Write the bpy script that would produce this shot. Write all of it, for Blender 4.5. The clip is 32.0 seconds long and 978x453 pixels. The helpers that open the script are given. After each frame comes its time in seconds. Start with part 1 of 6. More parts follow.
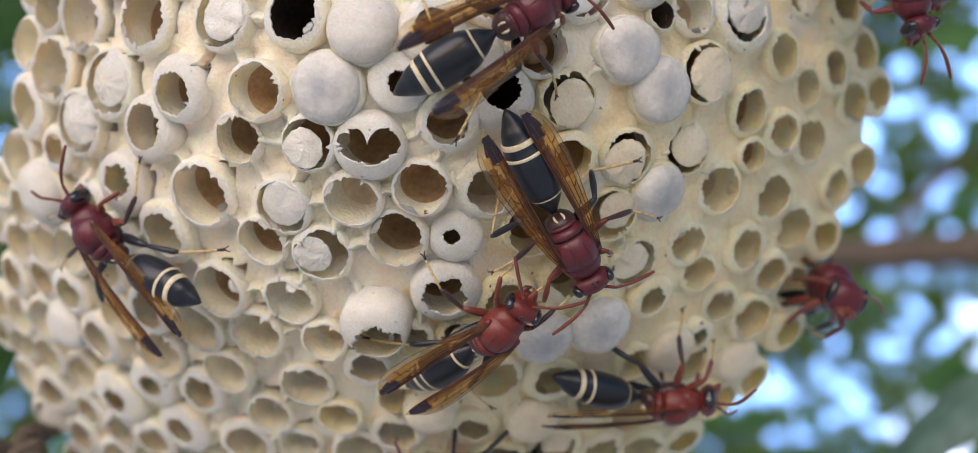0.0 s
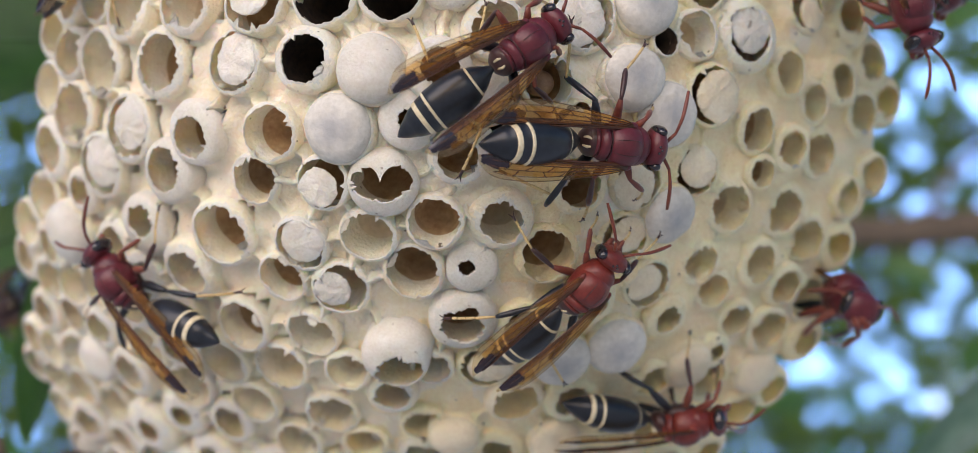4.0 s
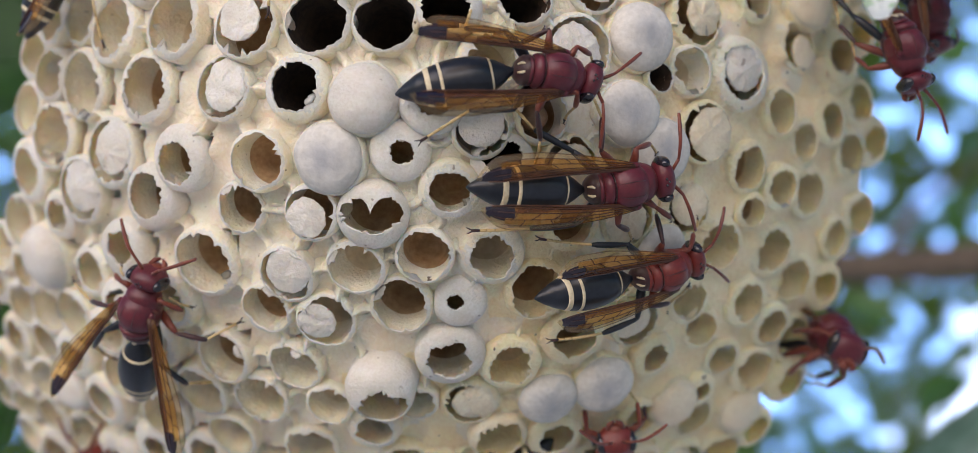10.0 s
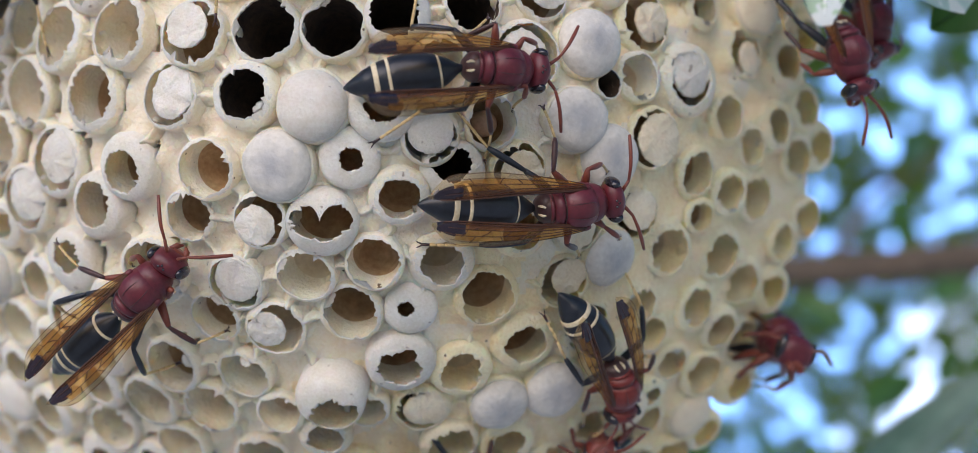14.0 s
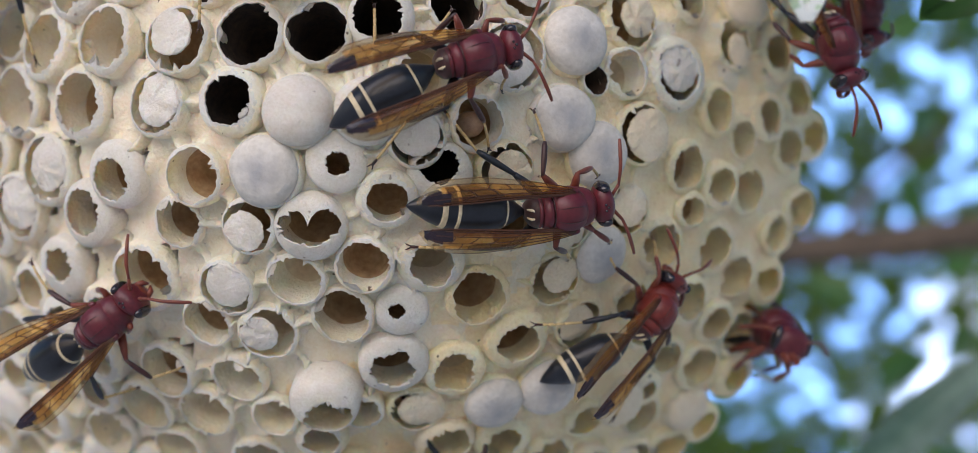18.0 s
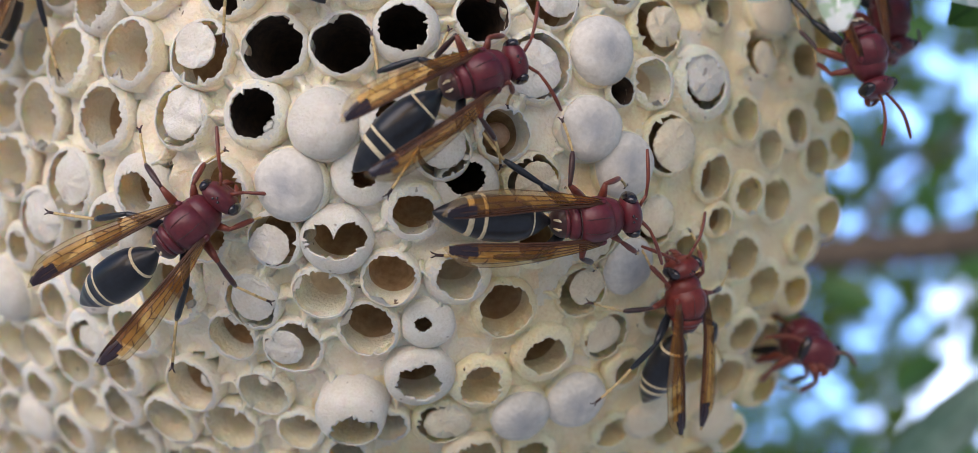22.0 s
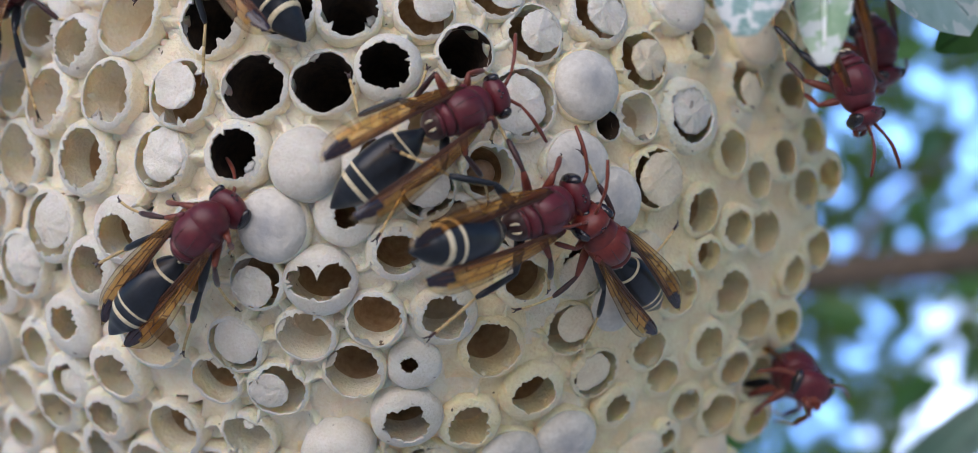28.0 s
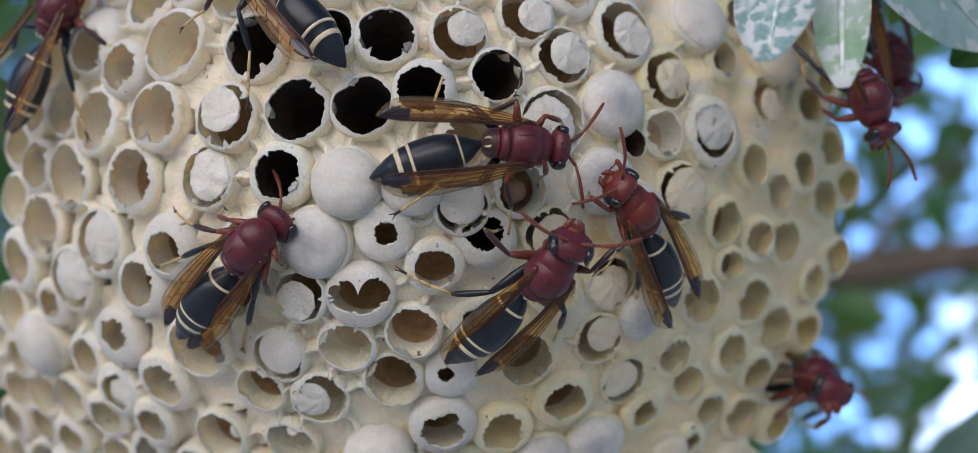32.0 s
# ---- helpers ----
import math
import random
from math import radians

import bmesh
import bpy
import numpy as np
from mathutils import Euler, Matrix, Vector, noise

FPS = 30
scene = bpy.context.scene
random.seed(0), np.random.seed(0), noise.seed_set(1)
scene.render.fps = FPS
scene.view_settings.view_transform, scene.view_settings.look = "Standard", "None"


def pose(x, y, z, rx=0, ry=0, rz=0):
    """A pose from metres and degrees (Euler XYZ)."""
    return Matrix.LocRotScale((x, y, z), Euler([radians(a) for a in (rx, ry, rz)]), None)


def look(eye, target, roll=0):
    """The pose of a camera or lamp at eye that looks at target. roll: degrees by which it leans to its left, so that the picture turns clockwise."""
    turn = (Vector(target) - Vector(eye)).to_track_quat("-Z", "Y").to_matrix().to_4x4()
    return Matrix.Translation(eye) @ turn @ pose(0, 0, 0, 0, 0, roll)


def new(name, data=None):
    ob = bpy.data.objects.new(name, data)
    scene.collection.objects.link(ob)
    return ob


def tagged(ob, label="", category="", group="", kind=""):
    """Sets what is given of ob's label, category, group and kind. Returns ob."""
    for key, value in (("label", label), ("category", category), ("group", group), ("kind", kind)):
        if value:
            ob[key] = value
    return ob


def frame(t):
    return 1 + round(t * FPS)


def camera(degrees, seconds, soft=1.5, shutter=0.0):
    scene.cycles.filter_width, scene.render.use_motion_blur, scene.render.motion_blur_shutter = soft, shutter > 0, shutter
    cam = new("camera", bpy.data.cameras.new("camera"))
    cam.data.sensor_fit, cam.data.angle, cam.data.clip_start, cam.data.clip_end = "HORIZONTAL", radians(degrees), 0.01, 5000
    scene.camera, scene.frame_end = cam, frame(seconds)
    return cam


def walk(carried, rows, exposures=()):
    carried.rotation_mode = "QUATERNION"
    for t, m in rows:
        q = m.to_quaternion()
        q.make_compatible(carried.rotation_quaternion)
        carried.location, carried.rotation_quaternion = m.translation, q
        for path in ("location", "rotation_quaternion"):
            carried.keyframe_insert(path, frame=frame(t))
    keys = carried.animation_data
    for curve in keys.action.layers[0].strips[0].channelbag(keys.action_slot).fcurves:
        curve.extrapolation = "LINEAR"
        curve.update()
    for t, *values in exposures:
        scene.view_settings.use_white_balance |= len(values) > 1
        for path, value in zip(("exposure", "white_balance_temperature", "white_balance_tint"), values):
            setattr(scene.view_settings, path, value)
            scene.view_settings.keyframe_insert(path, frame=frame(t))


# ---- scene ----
MM = 0.001

# ---------------------------------------------------------------- camera
cam = camera(40.0, 32.0, soft=0.5)
cam.data.dof.use_dof = True
cam.data.dof.focus_distance = 0.1165
cam.data.dof.aperture_fstop = 20.0

# seconds, place in metres, yaw, pitch, roll in degrees
PATH = [
    (0, 0.00056, -0.12424, -0.00719, 1.459, -1.744, 3.092),
    (0.5, 0.00044, -0.12330, -0.00697, 1.233, -2.229, 2.873),
    (1, 0.00276, -0.12330, -0.00488, 3.082, -2.955, 2.600),
    (1.5, 0.00345, -0.12329, -0.00447, 3.211, -4.277, 2.990),
    (2, 0.00325, -0.12293, -0.00416, 2.703, -3.749, 2.599),
    (2.5, 0.00341, -0.12328, -0.00434, 2.594, -4.319, 2.660),
    (3, 0.00332, -0.12512, -0.00363, 3.117, -3.028, 1.716),
    (3.5, 0.00308, -0.12629, -0.00318, 3.289, -2.377, 1.021),
    (5.5, -0.00013, -0.12675, -0.00292, 1.558, -2.454, 1.034),
    (6, 0.00007, -0.12782, -0.00316, 1.695, -2.268, 0.689),
    (6.5, -0.00028, -0.12590, -0.00306, 0.701, -1.757, 0.562),
    (7, 0.00315, -0.12317, -0.00425, 2.040, -2.072, 0.970),
    (7.5, -0.00006, -0.12681, -0.00290, 1.865, -2.049, 1.210),
    (8, 0.00023, -0.12895, -0.00319, 2.228, -1.340, 1.463),
    (8.5, 0.00004, -0.12761, -0.00298, 1.861, -1.008, 1.577),
    (9, -0.00037, -0.12528, -0.00275, 0.755, -0.832, 1.673),
    (9.5, -0.00031, -0.12512, -0.00260, 1.413, -1.212, 1.962),
    (10, -0.00046, -0.12486, -0.00261, 1.205, -1.174, 2.137),
    (10.5, -0.00035, -0.12556, -0.00267, 0.804, -1.609, 2.355),
    (11, -0.00056, -0.12445, -0.00266, -0.344, -1.176, 2.272),
    (11.5, -0.00057, -0.12532, -0.00285, -0.512, -1.373, 2.378),
    (12, -0.00072, -0.12413, -0.00263, -0.649, -1.596, 2.533),
    (12.5, -0.00059, -0.12504, -0.00280, -0.213, -0.834, 2.342),
    (13, -0.00064, -0.12507, -0.00286, -1.404, -0.896, 2.212),
    (13.5, -0.00059, -0.12501, -0.00284, -1.202, -0.778, 2.037),
    (15.5, 0.00086, -0.12492, -0.00109, 0.091, -1.789, 1.427),
    (16, 0.00055, -0.12417, -0.00163, 0.135, -2.025, 1.405),
    (16.5, 0.00081, -0.12359, -0.00077, 0.396, -1.688, 1.034),
    (17, 0.00039, -0.12353, -0.00136, 0.966, -1.526, 0.943),
    (17.5, 0.00095, -0.12454, -0.00136, 0.714, -2.415, 0.937),
    (18, 0.00161, -0.12481, -0.00090, -0.385, -1.621, 0.584),
    (18.5, 0.00185, -0.12641, -0.00211, -0.231, -2.273, 0.568),
    (19, 0.00154, -0.12854, -0.00018, 0.576, -1.796, -0.077),
    (19.5, 0.00129, -0.12347, -0.00082, -0.398, -1.726, 0.002),
    (20, 0.00031, -0.12604, 0.00017, 0.239, -1.268, -0.301),
    (20.5, 0.00070, -0.12166, -0.00126, -0.994, -1.282, 0.236),
    (21, 0.00016, -0.12655, -0.00020, 0.334, -1.118, -0.187),
    (21.5, 0.00081, -0.12009, -0.00124, -0.874, -1.060, 0.352),
    (22, 0.00048, -0.12393, -0.00030, 0.200, -1.417, 0.251),
    (22.5, 0.00052, -0.11932, -0.00126, -1.014, -1.154, 0.545),
    (23, 0.00095, -0.12329, -0.00059, -0.268, -1.654, 0.564),
    (23.5, 0.00067, -0.11977, -0.00155, -0.573, -1.553, 0.964),
    (24, 0.00051, -0.12329, -0.00044, 0.677, -1.584, 0.737),
    (24.5, 0.00044, -0.12073, 0.00035, -0.123, -0.486, 0.452),
    (25, 0.00035, -0.12225, 0.00177, 0.425, 0.666, -0.085),
    (25.5, 0.00043, -0.12058, 0.00135, 0.360, 0.645, -0.136),
    (26, -0.00000, -0.12300, -0.00001, 0.057, 0.263, -0.065),
    (26.5, 0.00140, -0.12208, 0.00096, -0.004, -0.231, -0.151),
    (28.5, 0.00101, -0.12258, 0.00093, -0.138, -0.555, -0.569),
    (29, 0.00120, -0.12321, 0.00090, -0.144, -0.831, -0.521),
    (29.5, 0.00122, -0.12264, 0.00090, -0.113, -0.664, -0.733),
    (30, 0.00046, -0.12189, 0.00052, 0.007, -0.456, -0.911),
    (30.5, -0.00055, -0.12145, 0.00106, 0.200, -0.290, -0.893),
    (31, -0.00077, -0.12195, 0.00116, 0.161, -0.481, -0.726),
    (31.5, -0.00109, -0.12327, 0.00207, 0.289, -0.267, -0.866),
    (32, -0.00033, -0.12747, 0.00258, 0.584, -0.514, -0.951),
]
TILT = pose(0, 0, 0, 23)  # the comb leans over: it is seen from below
walk(cam, [(t, TILT @ pose(x, y, z, 90 + pitch, 0, yaw) @ pose(0, 0, 0, 0, 0, roll)) for t, x, y, z, yaw, pitch, roll in PATH],
     exposures=[(0, 1.17, 6950, 25), (3, 1.19, 6950, 25), (9, 1.00, 6850, 25), (13, 1.05, 6550, 24), (16, 1.05, 6350, 23), (19, 0.85, 6700, 25), (23, 1.05, 6700, 25),
                (26, 0.72, 6300, 23), (29, 0.90, 6300, 24), (32, 0.74, 6300, 23)])

# ---------------------------------------------------------------- daylight
world = bpy.data.worlds.new("open_shade")
world.use_nodes = True
scene.world = world
wn, wl = world.node_tree.nodes, world.node_tree.links
sky = wn.new("ShaderNodeTexSky")
sky.sky_type, sky.sun_disc = "NISHITA", False
sky.sun_elevation, sky.sun_rotation = radians(8), radians(205)
sky.air_density, sky.dust_density, sky.ozone_density = 1.15, 0.2, 3.6
wl.new(sky.outputs[0], wn["Background"].inputs[0])
wn["Background"].inputs[1].default_value = 0.110
sun = new("sun", bpy.data.lights.new("sun", "SUN"))
sun.data.energy, sun.data.angle, sun.data.color = 1.75, radians(75), (1.0, 0.93, 0.83)
sun.matrix_world = look((-0.507, -1.088, 0.169), (0, 0, 0))


# ---------------------------------------------------------------- materials
def material(name, rough=0.6, metal=0.0, sheen=0.0, coat=0.0):
    m = bpy.data.materials.new(name)
    m.use_nodes = True
    b = m.node_tree.nodes["Principled BSDF"]
    b.inputs["Roughness"].default_value, b.inputs["Metallic"].default_value = rough, metal
    b.inputs["Sheen Weight"].default_value, b.inputs["Coat Weight"].default_value = sheen, coat
    return m, m.node_tree.nodes, m.node_tree.links, b


def grained(name, low, high, scale, bump=0.3, depth=0.0002, rough=0.6, fine=6.0, stretch=(1, 1, 1), sheen=0.0, coat=0.0,
            per_piece=0.0, spots=None):
    """Two colours mixed by noise at two scales, with bump; per_piece: brightness spread between pieces."""
    m, nodes, links, b = material(name, rough, 0.0, sheen, coat)
    place = nodes.new("ShaderNodeTexCoord")
    size = nodes.new("ShaderNodeMapping")
    size.inputs["Scale"].default_value = stretch
    links.new(place.outputs["Object"], size.inputs["Vector"])
    info = nodes.new("ShaderNodeObjectInfo")
    shift = nodes.new("ShaderNodeVectorMath")
    shift.operation = "ADD"
    wide = nodes.new("ShaderNodeVectorMath")
    wide.operation = "SCALE"
    wide.inputs["Scale"].default_value = 0.37
    links.new(info.outputs["Random"], wide.inputs[0])
    links.new(size.outputs[0], shift.inputs[0])
    links.new(wide.outputs[0], shift.inputs[1])
    coarse, small = nodes.new("ShaderNodeTexNoise"), nodes.new("ShaderNodeTexNoise")
    coarse.inputs["Scale"].default_value, coarse.inputs["Detail"].default_value = scale, 4
    small.inputs["Scale"].default_value, small.inputs["Detail"].default_value = scale * fine, 5
    for n in (coarse, small):
        links.new(shift.outputs[0], n.inputs["Vector"])
    both = nodes.new("ShaderNodeMath")
    both.operation = "MULTIPLY_ADD"
    both.inputs[1].default_value = 0.55
    half = nodes.new("ShaderNodeMath")
    half.operation = "MULTIPLY"
    half.inputs[1].default_value = 0.45
    links.new(small.outputs["Fac"], half.inputs[0])
    links.new(coarse.outputs["Fac"], both.inputs[0])
    links.new(half.outputs[0], both.inputs[2])
    ramp = nodes.new("ShaderNodeValToRGB")
    ramp.color_ramp.elements[0].position, ramp.color_ramp.elements[1].position = 0.36, 0.64
    ramp.color_ramp.elements[0].color, ramp.color_ramp.elements[1].color = (*low, 1), (*high, 1)
    links.new(both.outputs[0], ramp.inputs[0])
    colour = ramp.outputs[0]
    if per_piece:
        tone = nodes.new("ShaderNodeHueSaturation")
        level = nodes.new("ShaderNodeMapRange")
        level.inputs["To Min"].default_value, level.inputs["To Max"].default_value = 1 - per_piece, 1 + per_piece
        links.new(info.outputs["Random"], level.inputs["Value"])
        links.new(level.outputs[0], tone.inputs["Value"])
        links.new(colour, tone.inputs["Color"])
        colour = tone.outputs[0]
    if spots:
        dots, cut, mix = nodes.new("ShaderNodeTexNoise"), nodes.new("ShaderNodeValToRGB"), nodes.new("ShaderNodeMixRGB")
        dots.inputs["Scale"].default_value, dots.inputs["Detail"].default_value = spots[0], 2
        cut.color_ramp.elements[0].position, cut.color_ramp.elements[1].position = spots[1], spots[1] + 0.03
        links.new(shift.outputs[0], dots.inputs["Vector"])
        links.new(dots.outputs["Fac"], cut.inputs[0])
        links.new(cut.outputs[0], mix.inputs["Fac"])
        links.new(colour, mix.inputs["Color1"])
        mix.inputs["Color2"].default_value = (*spots[2], 1)
        colour = mix.outputs[0]
    links.new(colour, b.inputs["Base Color"])
    if bump:
        bm = nodes.new("ShaderNodeBump")
        bm.inputs["Strength"].default_value, bm.inputs["Distance"].default_value = bump, depth
        links.new(both.outputs[0], bm.inputs["Height"])
        links.new(bm.outputs[0], b.inputs["Normal"])
    return m


def waxy(m, weight, scale=0.0011):
    """Light seeps through the thin paper."""
    b = m.node_tree.nodes["Principled BSDF"]
    b.inputs["Subsurface Weight"].default_value, b.inputs["Subsurface Scale"].default_value = weight, scale
    b.inputs["Subsurface Radius"].default_value = (1.0, 0.62, 0.34)
    return m


PAPER = grained("comb_paper", (0.79, 0.675, 0.49), (0.87, 0.80, 0.665), 240, 1.0, 0.0005, 0.75, fine=12.0, per_piece=0.07,
                spots=(1100, 0.735, (0.16, 0.11, 0.07)))
# yellower paper and silk, used mostly in the south-east of the comb
YELLOW_PAPER = grained("yellow_comb_paper", (0.82, 0.64, 0.38), (0.95, 0.82, 0.57), 240, 1.0, 0.0005, 0.75, fine=12.0, per_piece=0.07,
                    spots=(1100, 0.735, (0.16, 0.11, 0.07)))
YELLOW_SILK = grained("yellow_cap_silk", (0.70, 0.59, 0.41), (0.84, 0.75, 0.57), 420, 0.9, 0.00028, 0.7, fine=9.0, per_piece=0.05,
                   spots=(700, 0.72, (0.35, 0.31, 0.26)))
SILK = grained("cap_silk", (0.65, 0.605, 0.51), (0.775, 0.745, 0.68), 420, 0.9, 0.00028, 0.7, fine=9.0, per_piece=0.05,
               spots=(700, 0.72, (0.35, 0.31, 0.26)))
GREY_SILK = grained("grey_cap_silk", (0.56, 0.53, 0.465), (0.74, 0.71, 0.645), 330, 0.8, 0.0003, 0.75, per_piece=0.04)
FLOORS = {
    "s": grained("pale_cell_floor", (0.58, 0.47, 0.31), (0.76, 0.65, 0.47), 300, 0.4, 0.0003, 0.8, per_piece=0.12),
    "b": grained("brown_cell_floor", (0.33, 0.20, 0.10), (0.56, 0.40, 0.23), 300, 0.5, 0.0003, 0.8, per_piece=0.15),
    # shade of the deepest cells, put into a near-black colour
    "k": grained("shaded_cell_floor", (0.018, 0.011, 0.008), (0.07, 0.042, 0.025), 300, 0.5, 0.0003, 0.85),
    "g": grained("grey_cell_floor", (0.36, 0.33, 0.28), (0.50, 0.46, 0.39), 300, 0.4, 0.0003, 0.8, per_piece=0.08),
}
BACKING = grained("comb_backing", (0.28, 0.22, 0.15), (0.62, 0.52, 0.38), 160, 0.6, 0.0005, 0.85)
def greyed(m, colour, reach):
    """Grey felted patch in the middle of a silk dome, with an uneven edge."""
    nodes, links = m.node_tree.nodes, m.node_tree.links
    b = nodes["Principled BSDF"]
    place, flat, far, rough, level, mix = (nodes.new("ShaderNode" + k) for k in ("TexCoord", "VectorMath", "VectorMath", "TexNoise", "MapRange", "MixRGB"))
    flat.operation, flat.inputs[1].default_value = "MULTIPLY", (1, 1, 0)
    far.operation = "LENGTH"
    rough.inputs["Scale"].default_value, rough.inputs["Detail"].default_value = 900, 6
    links.new(place.outputs["Object"], flat.inputs[0])
    links.new(flat.outputs[0], far.inputs[0])
    links.new(place.outputs["Object"], rough.inputs["Vector"])
    sway = nodes.new("ShaderNodeMath")
    sway.operation, sway.inputs[1].default_value = "MULTIPLY_ADD", 0.0022
    links.new(rough.outputs["Fac"], sway.inputs[0])
    links.new(far.outputs["Value"], sway.inputs[2])
    level.inputs["From Min"].default_value, level.inputs["From Max"].default_value = reach * 0.55, reach * 1.5
    level.inputs["To Min"].default_value, level.inputs["To Max"].default_value = 0.75, 0.0
    links.new(sway.outputs[0], level.inputs["Value"])
    links.new(level.outputs[0], mix.inputs["Fac"])
    links.new(b.inputs["Base Color"].links[0].from_socket, mix.inputs["Color1"])
    mix.inputs["Color2"].default_value = (*colour, 1)
    links.new(mix.outputs[0], b.inputs["Base Color"])
    return m


greyed(GREY_SILK, (0.33, 0.34, 0.36), 0.0022)
waxy(PAPER, 0.6, 0.0014)
waxy(YELLOW_PAPER, 0.6, 0.0014)
waxy(YELLOW_SILK, 0.3)
for floor_paper in ("s", "b", "g"):
    waxy(FLOORS[floor_paper], 0.4)
waxy(SILK, 0.3)
MAROON = grained("maroon_cuticle", (0.078, 0.008, 0.013), (0.135, 0.016, 0.024), 500, 0.35, 0.00006, 0.40, sheen=0.04)
RUST = grained("rust_cuticle", (0.12, 0.020, 0.010), (0.21, 0.042, 0.018), 500, 0.3, 0.00005, 0.4, sheen=0.15)
BLACK = grained("blue_black_cuticle", (0.006, 0.008, 0.013), (0.014, 0.018, 0.027), 420, 0.25, 0.00005, 0.34, sheen=0.05)
RED = grained("red_cuticle", (0.12, 0.013, 0.009), (0.20, 0.027, 0.017), 500, 0.35, 0.00006, 0.40, sheen=0.04)
DARK_RED = grained("dark_red_cuticle", (0.022, 0.006, 0.006), (0.055, 0.012, 0.010), 500, 0.3, 0.00005, 0.4, sheen=0.2)
CREAM = grained("cream_band", (0.62, 0.50, 0.30), (0.82, 0.73, 0.52), 600, 0.2, 0.00004, 0.5)
TARSUS = grained("straw_tarsus", (0.50, 0.33, 0.13), (0.72, 0.55, 0.28), 600, 0.2, 0.00004, 0.5)
LARVA = grained("larva_skin", (0.30, 0.17, 0.10), (0.46, 0.29, 0.18), 500, 0.2, 0.0001, 0.4)
EYE = grained("dark_eye", (0.008, 0.007, 0.010), (0.020, 0.016, 0.022), 900, 0.1, 0.00002, 0.22, coat=0.4)


def wing_stuff(name, colour, clear, seen_through, rough=0.22):
    """Thin amber membrane: partly clear, partly tinted and glossy."""
    m, nodes, links, b = material(name, rough)
    b.inputs["Base Color"].default_value = (*colour, 1)
    b.inputs["Specular IOR Level"].default_value = 0.7
    clear_node, mix = nodes.new("ShaderNodeBsdfTransparent"), nodes.new("ShaderNodeMixShader")
    clear_node.inputs[0].default_value = (*seen_through, 1)
    place, cloud, level = nodes.new("ShaderNodeTexCoord"), nodes.new("ShaderNodeTexNoise"), nodes.new("ShaderNodeMapRange")
    cloud.inputs["Scale"].default_value = 500
    level.inputs["To Min"].default_value, level.inputs["To Max"].default_value = clear - 0.18, clear + 0.18
    links.new(place.outputs["Object"], cloud.inputs["Vector"])
    links.new(cloud.outputs["Fac"], level.inputs["Value"])
    links.new(level.outputs[0], mix.inputs[0])
    links.new(b.outputs[0], mix.inputs[1])
    links.new(clear_node.outputs[0], mix.inputs[2])
    links.new(mix.outputs[0], nodes["Material Output"].inputs["Surface"])
    return m


AMBER = wing_stuff("amber_wing", (0.42, 0.17, 0.03), 0.62, (0.94, 0.66, 0.30))
BROWN_WING = wing_stuff("brown_wing_edge", (0.16, 0.05, 0.012), 0.36, (0.72, 0.40, 0.15))
SMOKE = wing_stuff("smoky_wing_tip", (0.014, 0.006, 0.014), 0.10, (0.2, 0.12, 0.18))
CLEAR_TIP = wing_stuff("clear_wing_edge", (0.40, 0.28, 0.15), 0.72, (0.93, 0.84, 0.66))
VEIN = grained("wing_vein", (0.045, 0.014, 0.006), (0.10, 0.035, 0.012), 500, 0.2, 0.00003, 0.4)
LEAF = grained("leaf_green", (0.022, 0.085, 0.022), (0.06, 0.17, 0.05), 60, 0.2, 0.0004, 0.4, per_piece=0.25)
PALE_LEAF = grained("mottled_leaf", (0.42, 0.64, 0.40), (0.70, 0.84, 0.64), 150, 0.3, 0.0003, 0.25, spots=(420, 0.52, (0.93, 0.97, 0.93)), coat=0.6)
GLARE_LEAF = grained("glare_leaf", (0.30, 0.52, 0.48), (0.60, 0.76, 0.74), 500, 0.3, 0.0002, 0.25, spots=(900, 0.50, (0.94, 0.97, 0.95)), coat=0.6)
BLUE_LEAF = grained("dark_blue_green_leaf", (0.09, 0.20, 0.14), (0.22, 0.36, 0.28), 60, 0.2, 0.0004, 0.3, coat=0.2)
DULL_LEAF = grained("blue_green_leaf", (0.34, 0.54, 0.50), (0.56, 0.72, 0.70), 90, 0.3, 0.0003, 0.3, spots=(380, 0.54, (0.72, 0.80, 0.78)), coat=0.25)
